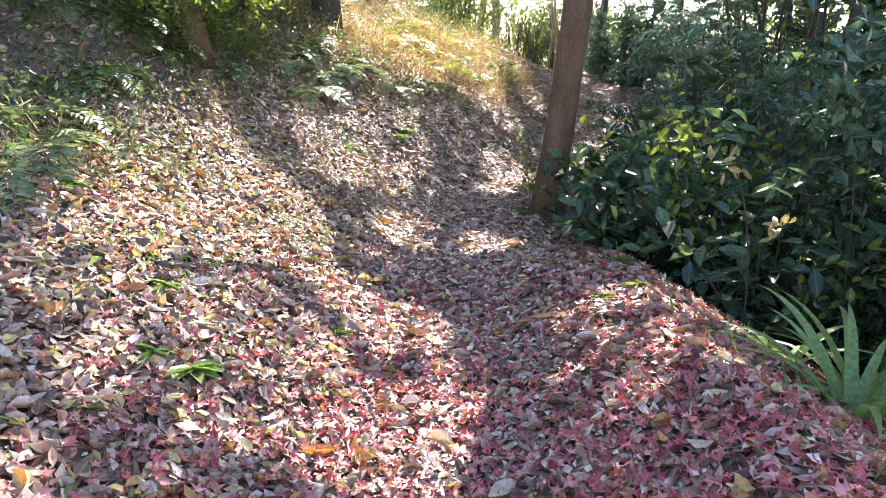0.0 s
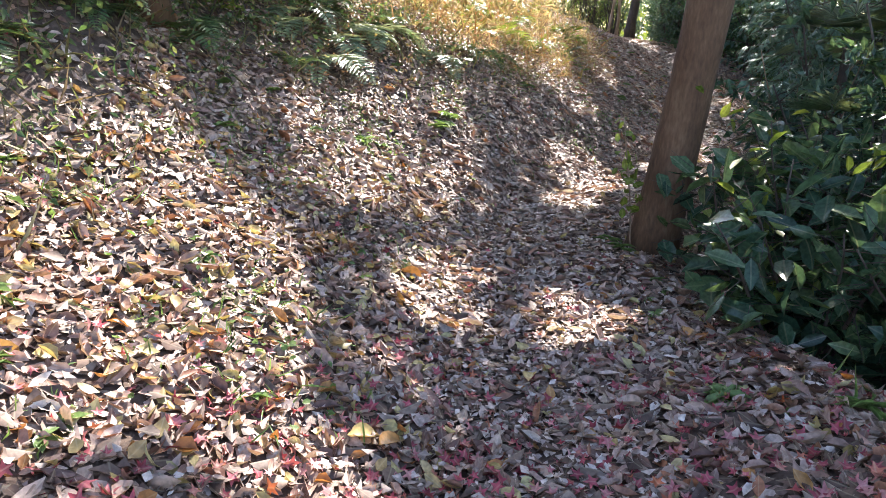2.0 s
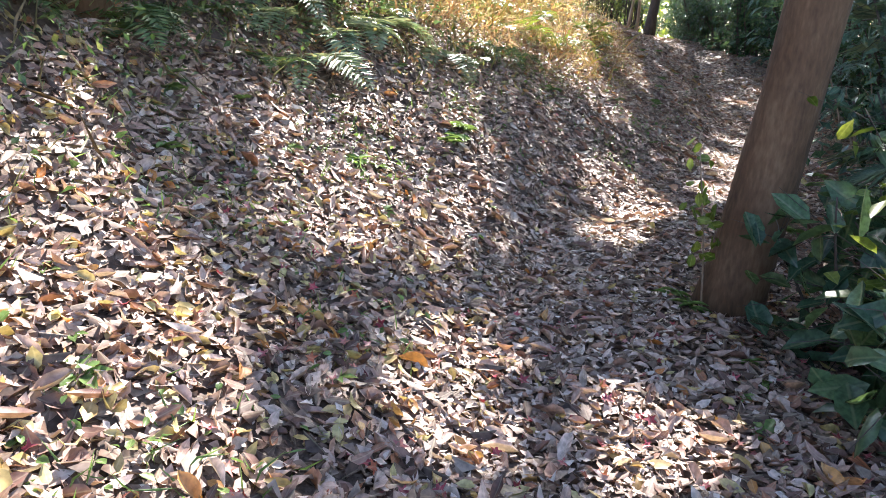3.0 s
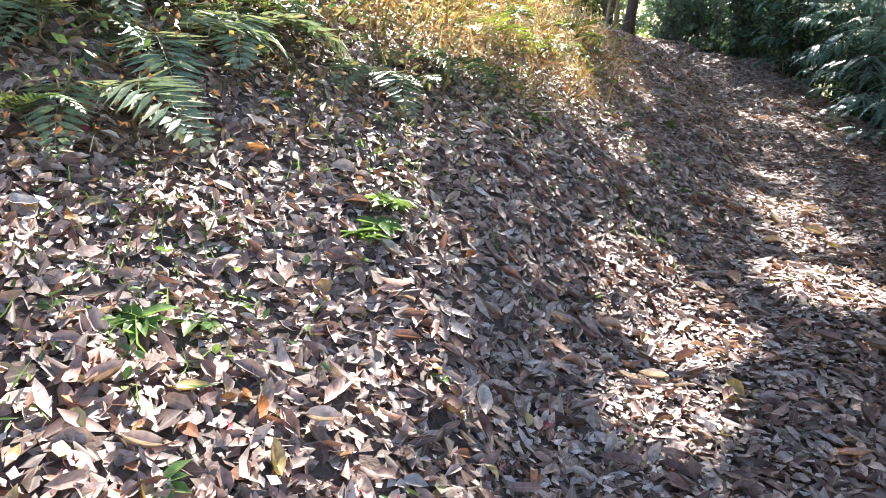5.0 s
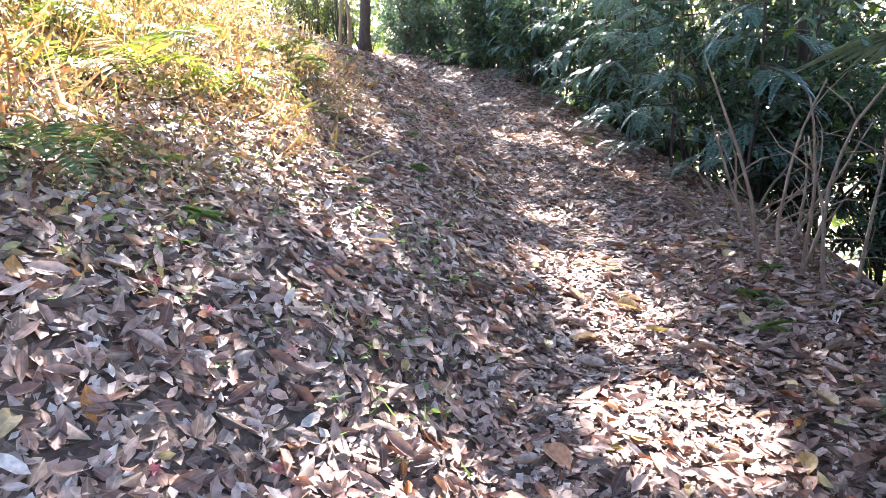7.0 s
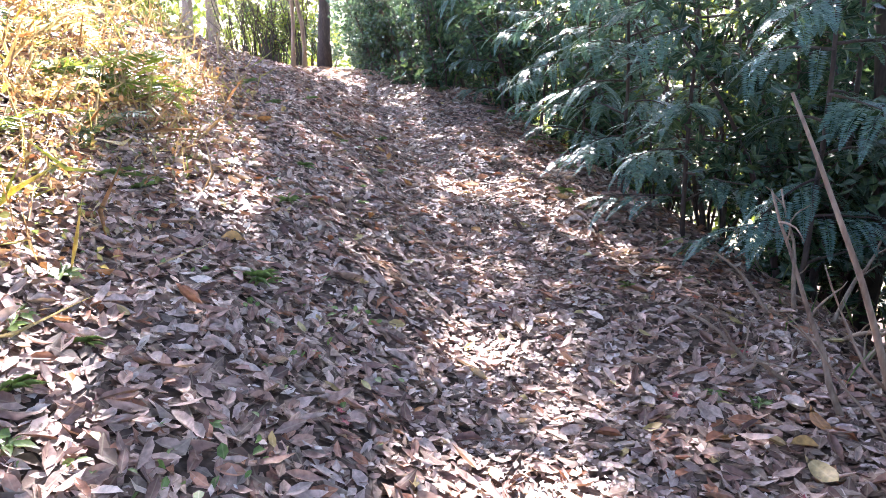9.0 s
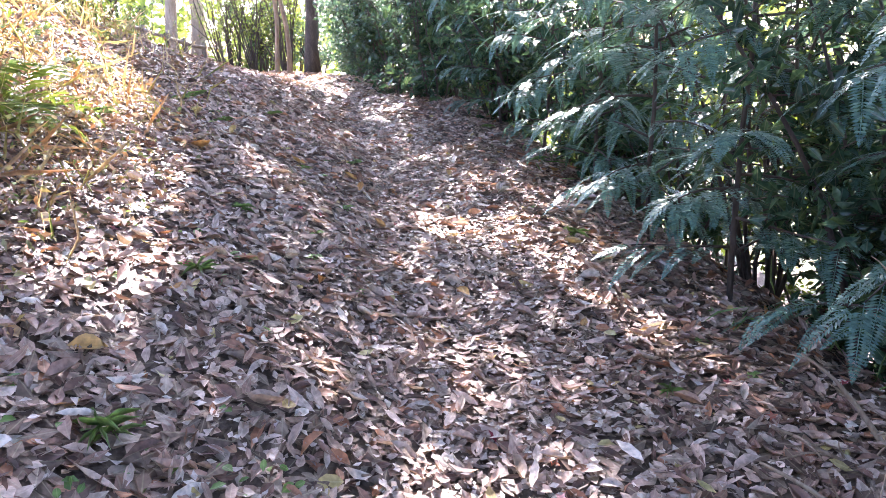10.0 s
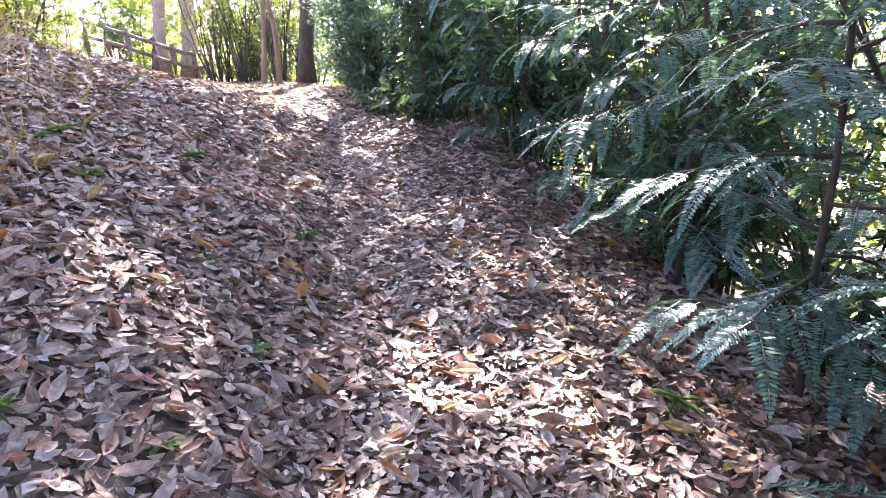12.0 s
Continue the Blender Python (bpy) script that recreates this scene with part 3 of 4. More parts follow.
EVER_LABEL = "dense dark evergreen bush beside the path"
GROUP = "bushes on the slope"
BUSHES = [bush("evergreen_bush", (60, -60, 0), EVER_LABEL, "bush", 21, 5, 2.6, 0.35, EVERGREEN, 2900, (0.07, 0.14), (0.35, 0.5), group=GROUP),
          bush("evergreen_bush", (60, -60, 0), EVER_LABEL, "bush", 22, 6, 2.9, 0.3, TEAL, 3000, (0.06, 0.13), (0.35, 0.5), group=GROUP, low=0.22),
          bush("lime_bush", (60, -60, 0), "bush with sunlit yellow-green leaves on the slope", "bush", 23, 5, 2.7, 0.4, LIME, 1900, (0.06, 0.11), (0.4, 0.6), QUAD, group=GROUP),
          bush("evergreen_bush", (60, -60, 0), EVER_LABEL, "bush", 24, 4, 3.4, 0.2, EVERGREEN, 2800, (0.08, 0.15), (0.4, 0.55), SLIM, group=GROUP, low=0.25),
          bush("thin_thicket", (60, -60, 0), "thicket of thin bare stems with few leaves", "bush", 25, 11, 3.6, 0.22, LIME, 700, (0.06, 0.1), (0.35, 0.5), QUAD, group=GROUP, low=0.35),
          bush("understorey_tree", (60, -60, 0), "tall leafy evergreen understorey tree on the slope", "tree", 26, 4, 6.6, 0.2, EVERGREEN, 3400, (0.12, 0.22), (0.45, 0.6), QUAD, group=GROUP, low=0.25, twig=0.9, thick=0.05),
          bush("lime_bush", (60, -60, 0), "arching bush with bright sunlit yellow-green leaves", "bush", 27, 6, 1.35, 0.9, LIME, 1500, (0.05, 0.1), (0.35, 0.5), SLIM, group=GROUP, low=0.25, twig=0.4, thick=0.01)]
rr = random.Random(19)
spots = []
for i in range(44):
    y = 7.6 + 22.5 * i / 44 + rr.uniform(-0.3, 0.3)
    row = i % 3
    d = (1.9, 3.2, 5.2)[row] + rr.uniform(-0.15, 0.8) + (0.6 if 9.4 < y < 13.5 else 0)
    if y > 21:
        d -= 0.5
    x = float(soft(y, CENTRE_Y, CENTRE_X)) + d * (1.3 if 8 < y < 13 else 1.05)
    kind = rr.choice(((0, 1, 1, 4), (0, 3, 1, 2), (2, 3, 4, 2))[row])
    if 15.5 < y < 21 and row == 2:
        continue
    spots.append((4 if 13.5 < y < 19 and row == 1 and i % 4 == 1 else 0 if y > 19 and kind == 4 else kind, x, y))
spots += [(0, 3.5, 5.0), (3, 3.9, 4.2), (0, 3.6, 3.0), (3, 4.8, 5.8), (0, 4.6, 2.2), (1, 5.7, 4.2), (3, 6.4, 6.6), (2, 5.2, 7.6), (0, 6.8, 8.6), (1, 3.4, 7.6), (3, 4.2, 6.6), (3, 7.5, 5.0), (3, 7.8, 7.8), (3, 8.2, 10.2), (2, 6.6, 3.0)]
spots += [(1, 6.0, 26.2), (0, 5.9, 24.2), (1, 6.1, 22.4), (0, 6.6, 30), (3, 7.3, 31), (1, 5.9, 32), (4, 4.9, 31.3), (2, 3.9, 32.6), (2, 5.0, 32.2), (0, 4.4, 33.6), (4, 4.1, 31.8), (4, 3.6, 32.5), (4, 4.6, 33.2), (4, 5.4, 33), (2, 4.4, 34.5), (4, 3.4, 34), (2, 3.6, 40), (2, 3.0, 38.6), (2, 1.2, 39.4), (6, 3.7, 36.4), (2, 4.6, 36), (0, 0.2, 41), (2, -1.5, 39), (2, 5.5, 37)]
spots += [(5, 6.6, 7.4), (5, 7.2, 10.4), (5, 8.6, 20), (5, 8.4, 26), (5, 5.4, 5.6), (5, 6.8, 4.2), (5, 9.4, 12), (5, 7.6, 2.4), (5, 8.9, 15.6), (0, 7.0, 14.3), (5, 7.6, 15.2), (0, 6.3, 13.9), (3, 6.9, 12.9), (2, 8.0, 18), (3, 7.9, 13.6), (0, 6.5, 11.6)]
# On top of the bank.
spots += [(2, 1.0, 24), (2, 0.1, 26), (0, -0.6, 24.4), (4, 0.7, 22.6), (2, -3.7, 6.6), (2, -3.3, 7.4), (2, -4.0, 5.6), (0, -3.3, 8.5), (3, -3.1, 9.3), (0, -4.0, 8.0)]
spots += [(6, -3.3, 7.1), (6, -3.6, 6.8), (6, -3.0, 7.2), (6, -4.1, 6.7), (6, -2.95, 7.7), (6, -2.6, 8.3), (6, -4.0, 6.2)]
spots += [(0, -4.9, 5.2), (2, -4.2, 7.6), (0, -3.6, 8.8), (3, -4.6, 9.4), (0, -2.9, 9.9), (2, -3.6, 11.2), (1, -2.4, 12.4), (3, -5.2, 7.0), (0, -5.5, 10.5), (2, -3.4, 14.2), (2, -3.0, 16.5), (2, -1.6, 18.8), (2, 0.2, 21), (0, -1.6, 22), (2, 0.4, 25), (0, -0.6, 29), (2, -0.2, 33), (1, -4.6, 3.9)]
plant_out(BUSHES, [q for q in spots if not (q[2] < 11 and q[1] > 5 and q[0] < 5)], 33)
plant_out(BUSHES, [q for q in spots if q[2] < 11 and q[1] > 5 and q[0] < 5], 35, 1.5, 1.9)
drop_protos(BUSHES)


# Woods far down the slope and beyond the rise.
def far_woods():
    rn = np.random.default_rng(14)
    x, y = rn.uniform(13, 34, 9000), rn.uniform(0, 60, 9000)
    p = np.stack([x, y, ground_z(x, y) + rn.uniform(0, 1, 9000) ** 1.4 * 8], -1)
    p = p[np.sin(x * 0.9 + 2 * np.sin(y * 0.5)) + np.sin(y * 0.8) > -0.35]
    me = leaves("far_woods", SLIM, *leaf_cloud(rn, p, (0.3, 0.7), (0.5, 0.9), 0.3))
    x, y = rn.uniform(-8, 13, 8000), rn.uniform(41, 58, 8000)
    q = np.stack([x, y, ground_z(x, y) + rn.uniform(0, 1, 8000) ** 1.2 * 9], -1)
    q = q[np.sin(x * 0.8 + 1) + np.sin(y * 0.7 + x) + (x > 3) * 0.5 > -0.3]
    me2 = leaves("woods_beyond", SLIM, *leaf_cloud(rn, q, (0.3, 0.6), (0.5, 0.9), 0.3))
    tagged(part("woods_beyond", me2, LIME), "sunlit woods beyond the fence on the rise", "woods", kind="stuff")
    tagged(part("far_woods", me, LIME), "sunlit yellow-green woods far down the slope", "woods", kind="stuff")


far_woods()


# The broad-leaved bush by the leaning tree, and its neighbours.
def broad(place, seed, stems, height, spread, count, size=(0.15, 0.26)):
    bush("broadleaf_bush", place, "bush with large glossy dark green leaves beside the path", "bush", seed, stems, height, spread, EVERGREEN, count, size, (0.4, 0.55), OVAL, None, 0.05, 0.4, 0.8, "broad-leaved bushes", 0.014)


for i, (x, y, h, n) in enumerate([(1.95, 6.3, 1.7, 420), (2.5, 5.9, 2.2, 480), (1.75, 6.8, 1.2, 300), (1.7, 6.0, 1.15, 380), (2.9, 6.9, 2.4, 420), (2.6, 5.0, 1.5, 300), (3.0, 5.7, 2.4, 420)]):
    broad((x, y, gz(x, y)), 60 + i, 7, h, 0.55, n)


for i, (x, y, h, n) in enumerate([(5.75, 20.9, 2.6, 700), (6.1, 22.0, 3.0, 560), (6.25, 19.9, 2.6, 460), (6.0, 23.6, 3.0, 560), (6.7, 18.6, 2.6, 360), (6.4, 16.1, 2.5, 420), (6.5, 17.3, 2.6, 420), (5.3, 21.6, 0.5, 60)]):
    broad((x, y, gz(x, y)), 70 + i, 7, h, 0.3, n, (0.1, 0.2))


# Extra lime leaves put in to imitate sun sparkle on the broad-leaved bush.
bush("lime_bush", (2.15, 6.05, gz(2.15, 6.05)), "added lime-green shoots standing in for sunlit leaves of the bush", "bush", 81, 5, 2.0, 0.6, LIME, 260, (0.09, 0.15), (0.4, 0.55), OVAL, None, 0.4, 0.35, 0.5, "", 0.008)
bush("lime_bush", (2.75, 5.4, gz(2.75, 5.4)), "added lime-green shoots standing in for sunlit leaves of the bush", "bush", 82, 5, 2.5, 0.7, LIME, 320, (0.08, 0.14), (0.4, 0.55), OVAL, None, 0.4, 0.35, 0.5, "", 0.008)


# ---- ferns and sprays ----
def frond(rn, start, way, length, pairs, wide, droop, tip=0.12, full=0.85):
    """Pinnae of one feathery frond, and its rib, as arrays for leaves()."""
    start, d = np.array(start, float), unit(np.array(way, float))
    p, u, n, ln, wd = [], [], [], [], []
    step = length / pairs
    here = start.copy()
    for i in range(pairs):
        t = i / pairs
        d = unit(d + np.array([0, 0, -droop / pairs * (1 + t)]))
        s = unit(np.cross(d, [0, 0, 1.0]))
        up = np.cross(s, d)
        p.append(here + d * step / 2), u.append(d), n.append(up), ln.append(step * 1.3), wd.append(0.006)
        size = wide * (math.sin(math.pi * min(1, (0.16 + 0.84 * t))) ** 0.7 * (1 - 0.35 * t) + tip * (1 - t))
        if t > 0.12:
            for sign in (-1, 1):
                w = unit(s * sign + d * 0.45 + up * rn.uniform(-0.15, 0.1))
                p.append(here + w * size * 0.5), u.append(w), n.append(up + rn.normal(0, 0.12, 3)), ln.append(size), wd.append(step * full)
        here = here + d * step
    return np.array(p), np.array(u), np.array(n), np.array(ln), np.array(wd)


def fern(place, label, seed, fronds, length, material, rise=0.9, name="fern", group="ferns on the bank", wide=0.34, pairs=20):
    rn = np.random.default_rng(seed)
    root = thing(name, place, label, "fern", group)
    for i in range(fronds):
        th = i * 2.4 + rn.uniform(-0.4, 0.4)
        ln = length * rn.uniform(0.7, 1.1)
        f = frond(rn, (0, 0, 0.0), (math.cos(th), math.sin(th), rise * rn.uniform(0.6, 1.3)), ln, pairs, ln * wide, rn.uniform(1.1, 1.8))
        part("frond", leaves("frond", SLIM, *f, np.full(len(f[0]), -0.2)), material, root)
    return root


GREEN_FERN, PALE_FERN, DRY_FERN = "green fern with arching feathery fronds on the bank", "fern coloured pale as if sunlit, with long drooping fronds", "dry golden-brown fern in the sun"
FERNS = [fern((60, -60, 0), GREEN_FERN, 31, 7, 0.62, FERN), fern((60, -60, 0), PALE_FERN, 32, 8, 0.8, PALE, 0.7), fern((60, -60, 0), DRY_FERN, 33, 7, 0.55, STRAW, 1.1), fern((60, -60, 0), DRY_FERN, 34, 6, 0.7, STRAW, 1.5), fern((60, -60, 0), GREEN_FERN, 35, 6, 0.4, FERN, 1.2), fern((60, -60, 0), "yellow-green sunlit fern on the bank", 36, 7, 0.6, LIME, 1.3)]
spots = [(1, -2.75, 4.5), (1, -3.05, 4.95), (1, -3.3, 4.2), (0, -3.1, 5.6), (1, -2.7, 3.9), (0, -3.5, 6.3), (0, -3.3, 7.2), (4, -2.9, 6.6),
         (1, -1.75, 9.15), (1, -1.7, 9.6), (1, -2.0, 9.4), (1, -1.45, 10.1), (4, -1.9, 8.7), (0, -1.5, 10.2), (1, -0.75, 10.45), (4, -0.45, 10.6), (0, -0.55, 11.0), (0, -0.15, 11.3), (1, -2.1, 9.6), (4, -2.35, 8.9), (0, -2.6, 9.2), (4, -2.5, 8.3),
         (4, 1.2, 16.6), (4, 0.9, 15.8), (4, 1.6, 17.8), (0, 1.1, 18.2), (4, 1.3, 14.9), (0, 0.3, 16.4), (0, 0.9, 19.6), (4, 1.6, 19.2)]
rr = random.Random(77)
for i in range(34):
    y = rr.uniform(5.8, 11.0)
    spots.append((rr.choice((0, 4, 4, 0)), float(soft(y, CENTRE_Y, CENTRE_X)) - rr.uniform(2.75, 4.4) * (1.2 if y > 8 else 1), y))
for i in range(52):
    y = rr.uniform(11.0, 17.5)
    d = rr.uniform(2.5, 4.8)
    spots.append((rr.choice((2, 3, 5, 5, 4)), float(soft(y, CENTRE_Y, CENTRE_X)) - d * (1.22 if y < 13 else 1.06), y))
plant_out(FERNS, spots, 34, 0.75, 1.2, 10)
drop_protos(FERNS)


def spray_bush(place, label, seed, height, count, length, reach, lowest=0.1):
    """A bush of drooping feathery sprays, as of a young conifer."""
    rr, rn = random.Random(seed), np.random.default_rng(seed)
    root = thing("feathery_bush", place, label, "bush", "feathery bushes beside the path")
    pts = bent((0, 0, -0.1), (rr.uniform(-0.1, 0.1), rr.uniform(-0.1, 0.1), 1), height, 8, rr, 0, 0.06)
    part("trunk", Shape().tube(pts, taper(0.02, 0.007, 9), 8).mesh("trunk"), DARKBARK, root)
    for i in range(count):
        a = 8 * (lowest + (1 - lowest) * (i + rr.random()) / count) * 0.998
        s = pts[int(a)].lerp(pts[int(a) + 1], a % 1)
        th = i * 2.4 + rr.uniform(-0.4, 0.4)
        arm = bent(s, (math.cos(th), math.sin(th), rr.uniform(0, 0.35)), reach * rr.uniform(0.6, 1.1), 5, rr, 0.07, 0.15)
        arm_ob = part("branch", Shape().tube(arm, taper(0.011, 0.003, 6), 5).mesh("branch"), DARKBARK, root)
        bits = []
        for j in range(1, 6):
            for sgn in (-1, 1):
                way = (arm[j] - arm[j - 1]).normalized()
                sidew = way.cross(Vector((0, 0, 1))) * sgn
                bits.append(frond(rn, arm[j], way * 0.7 + sidew * rr.uniform(0.3, 1) + Vector((0, 0, rr.uniform(-0.3, 0.1))), length * rr.uniform(0.7, 1.2), 26, 0.052, rr.uniform(0.3, 1.1), 0.3, 0.95))
        f = [np.concatenate(z) for z in zip(*bits)]
        tagged(part("spray", leaves("spray", QUAD, *f), BLUEGREEN, arm_ob), kind="stuff")
    return root


SPRAY = "young evergreen with drooping blue-green feathery sprays"
for i, (x, y, h, c, r) in enumerate([(5.5, 15.5, 2.9, 24, 0.75), (5.8, 16.7, 2.8, 22, 0.75), (5.3, 14.4, 3.1, 22, 0.7), (5.95, 18.0, 2.7, 18, 0.7), (6.3, 15.0, 3.2, 18, 0.85), (5.3, 13.3, 3.0, 16, 0.6), (6.1, 19.4, 2.6, 14, 0.7)]):
    spray_bush((x, y, gz(x, y)), SPRAY, 90 + i, h, c + 4, 0.38, r)


# ---- grass and undergrowth in the sun ----
def blades(name, rn, p, size, width, lean, material, label, category):
    k = len(p)
    u = rn.normal(0, lean, (k, 3)) + np.array([0, 0, 1.0])
    n = rn.normal(0, 1, (k, 3))
    ln = rn.uniform(*size, k)
    q = p + unit(u) * ln[:, None] * 0.48
    return tagged(part(name, leaves(name, SLIM, q, u, n, ln, rn.uniform(*width, k), rn.normal(0, 0.5, k)), material), label, category, kind="stuff")


def in_thicket(d, y, x):
    return np.interp(d, [1.7, 2.2, 2.9, 4.8, 6], [0, 0.2, 1, 1, 0]) * np.interp(y, [10.2, 11.8, 15.5, 18.5, 23], [0, 1, 1, 0.45, 0]) * (0.55 + 0.45 * np.sin(2.3 * x + 1.1 * y) * np.sin(1.9 * y - x))


rg = np.random.default_rng(44)
p = scatter(rg, 6000, lambda d, y, x: np.interp(d, [1.6, 2.1, 2.9, 3.4], [0, 1, 1, 0]) * np.interp(y, [10.5, 11.5, 16, 18], [0, 1, 1, 0]), (-2, 3.2, 10, 18))
p[:, 2] += rg.uniform(0.02, 0.25, len(p))
tagged(part("rust_edge", leaves("rust_edge", SLIM, *leaf_cloud(rg, p, (0.025, 0.06), (0.35, 0.6), 0.6)), RUST), "rust-brown undergrowth along the foot of the bank", "undergrowth", kind="stuff")
blades("dry_grass", rg, scatter(rg, 7500, in_thicket, (-4.5, 3.2, 10, 23)), (0.15, 0.5), (0.002, 0.006), 0.6, STRAW, "dense golden dry grass on the sunny bank", "grass")
p = scatter(rg, 21000, in_thicket, (-4.5, 3.2, 10, 23))
p[:, 2] += rg.uniform(0.02, 0.5, len(p)) ** 1.2
tagged(part("golden_undergrowth", leaves("golden_undergrowth", SLIM, *leaf_cloud(rg, p, (0.02, 0.06), (0.35, 0.6), 0.6)), GOLD), "golden and orange undergrowth leaves on the sunny bank", "undergrowth", kind="stuff")


p = scatter(rg, 4500, lambda d, y, x: in_thicket(d - 0.5, y, x), (-4.5, 3.2, 10, 23))
p[:, 2] += rg.uniform(0.15, 0.75, len(p))
tagged(part("green_undergrowth", leaves("green_undergrowth", SLIM, *leaf_cloud(rg, p, (0.03, 0.08), (0.35, 0.6), 0.6)), LIME), "sunlit yellow-green undergrowth leaves on the bank", "undergrowth", kind="stuff")


p = scatter(rg, 4500, lambda d, y, x: np.interp(d, [1.5, 2.2, 4, 5], [0, 1, 1, 0]) * np.interp(y, [8, 9, 11, 12.5], [0, 1, 1, 0]), (-4, 1.5, 8, 12.5))
p[:, 2] += rg.uniform(0.02, 0.32, len(p))
tagged(part("rust_undergrowth", leaves("rust_undergrowth", SLIM, *leaf_cloud(rg, p, (0.02, 0.06), (0.35, 0.6), 0.6)), RUST), "rust and olive undergrowth leaves on the bank", "undergrowth", kind="stuff")
weeds = lambda d, y, x: np.interp(d, [0.5, 1.0, 2.4, 3], [0, 1, 1, 0]) * np.clip(0.3 + np.sin(3.1 * x + y) * np.sin(2.7 * y - x), 0, 1)
blades("weedy_grass", rg, scatter(rg, 2600, weeds, (-3.6, 1.6, 1.5, 12)), (0.05, 0.15), (0.004, 0.01), 0.7, HERB, "short green grass blades among the fallen leaves", "grass")
p = scatter(rg, 2600, weeds, (-3.6, 2.6, 1.5, 16))
p[:, 2] += rg.uniform(0.02, 0.07, len(p))
tagged(part("small_weeds", leaves("small_weeds", OVAL, *leaf_cloud(rg, p, (0.025, 0.055), (0.5, 0.75), 1.4)), HERB), "small green weed leaves among the fallen leaves", "plant", kind="stuff")


def bank_green(d, y, x):
    return np.interp(d, [2.0, 2.7, 4.5, 6], [0, 1, 1, 0]) * np.interp(y, [3, 4, 10.5, 11.5], [0.6, 1, 1, 0])


p = scatter(rg, 9000, bank_green, (-6, 0, 3, 12))
p[:, 2] += rg.uniform(0.02, 0.4, len(p))
tagged(part("bank_undergrowth", leaves("bank_undergrowth", SLIM, *leaf_cloud(rg, p, (0.03, 0.08), (0.35, 0.6), 0.6)), FERN), "low green and brown undergrowth on the shaded bank", "undergrowth", kind="stuff")
blades("bank_grass", rg, scatter(rg, 2200, lambda d, y, x: bank_green(d + 0.1, y, x), (-6, 0, 3, 12)), (0.12, 0.4), (0.003, 0.007), 0.8, BROWNGRASS, "thin dry grass hanging on the bank", "grass")
blades("edge_grass", rg, scatter(rg, 2600, lambda d, y, x: np.interp(d, [-2.6, -1.9, -1.4, -1.1], [0, 1, 1, 0]) * (y < 20)), (0.1, 0.3), (0.005, 0.012), 0.7, HERB, "green grass along the edge of the path", "grass")


# ---- small plants on the floor ----
def herb(label, seed, count, size, material, slim=0.42, rise=0.6):
    rn = np.random.default_rng(seed)
    root = thing("herb_plant", (60, -60, 0), label, "plant", "herbs among the leaves")
    for i in range(count):
        th = i * 2.4 + rn.uniform(-0.3, 0.3)
        w = np.array([[math.cos(th), math.sin(th), rise * rn.uniform(0.3, 1.2)]])
        ln = np.array([size * rn.uniform(0.7, 1.15)])
        part("leaf", leaves("leaf", OVAL, w / np.linalg.norm(w) * ln[0] * 0.55, w, np.array([[0, 0, 1.0]]), ln, ln * slim, np.array([-0.35]), np.array([0.2])), material, root)
    return root


HERBS = [herb("low green herb with a rosette of broad leaves", 1, 9, 0.11, HERB), herb("small green seedling with pointed leaves", 2, 6, 0.07, HERB, 0.5, 1.2), herb("bright green grass tuft among fallen leaves", 3, 11, 0.15, HERB, 0.06, 2.2), herb("leafy green herb with long leaves", 4, 16, 0.16, HERB, 0.36, 1.0)]
spots = [(3, -0.53, 9.11), (3, -0.5, 9.3), (0, -1.03, 8.21), (3, -1.15, 8.1), (2, -0.52, 2.81), (3, -1.06, 2.61), (0, -0.94, 4.51), (1, -0.83, 6.3), (2, 1.63, 11.47), (1, 1.02, 10.82), (1, 2.49, 14.87), (0, 1.98, 14.4), (2, 1.5, 3.43), (2, 0.95, 7.3), (2, 0.88, 7.45), (1, 0.78, 6.9), (3, 0.9, 4.9), (1, 3.95, 12.3), (0, 3.4, 11.0)]
rr = random.Random(4)
for i in range(180):
    y = rr.uniform(1.8, 19)
    d = rr.choice((rr.uniform(0.6, 2.9), rr.uniform(0.6, 2.9), rr.uniform(-1.4, -0.7)))
    spots.append((rr.choice((0, 1, 1, 1, 2, 2)), float(soft(y, CENTRE_Y, CENTRE_X)) - d * (1.2 if 8 < y < 13 else 1.0), y))
plant_out(HERBS, spots, 5, 0.5, 1.05, 12)
drop_protos(HERBS)


def strap_plant(x, y, seed, count, length):
    """A clump of long arching strap leaves."""
    rr = random.Random(seed)
    root = thing("strap_leaf_plant", (x, y, gz(x, y)), "clump of long arching green strap leaves at the path edge", "plant")
    for i in range(count):
        th = i * 2.4 + rr.uniform(-0.4, 0.4)
        pts = bent((0.03 * math.cos(th), 0.03 * math.sin(th), -0.03), (math.cos(th) * 0.6, math.sin(th) * 0.6, rr.uniform(0.7, 1.6)), length * rr.uniform(0.6, 1.1), 9, rr, 0.16, 0.03)
        w = 0.03 * rr.uniform(0.8, 1.2)
        v, f = [], []
        for j, p in enumerate(pts):
            a = (pts[min(j + 1, 9)] - pts[max(j - 1, 0)]).normalized()
            s = a.cross(Vector((0, 0, 1))).normalized() * w * (1 - (j / 9) ** 3) * (0.7 + 0.3 * min(1, j / 3))
            up = s.cross(a).normalized() * 0.006
            v += [p - s, p - up, p + s]
        for j in range(9):
            f += [(3 * j, 3 * j + 1, 3 * j + 4, 3 * j + 3), (3 * j + 1, 3 * j + 2, 3 * j + 5, 3 * j + 4)]
        me = bpy.data.meshes.new("strap_leaf")
        me.from_pydata([tuple(q) for q in v], [], f)
        me.polygons.foreach_set("use_smooth", [True] * len(f))
        part("leaf", me, HERB, root)


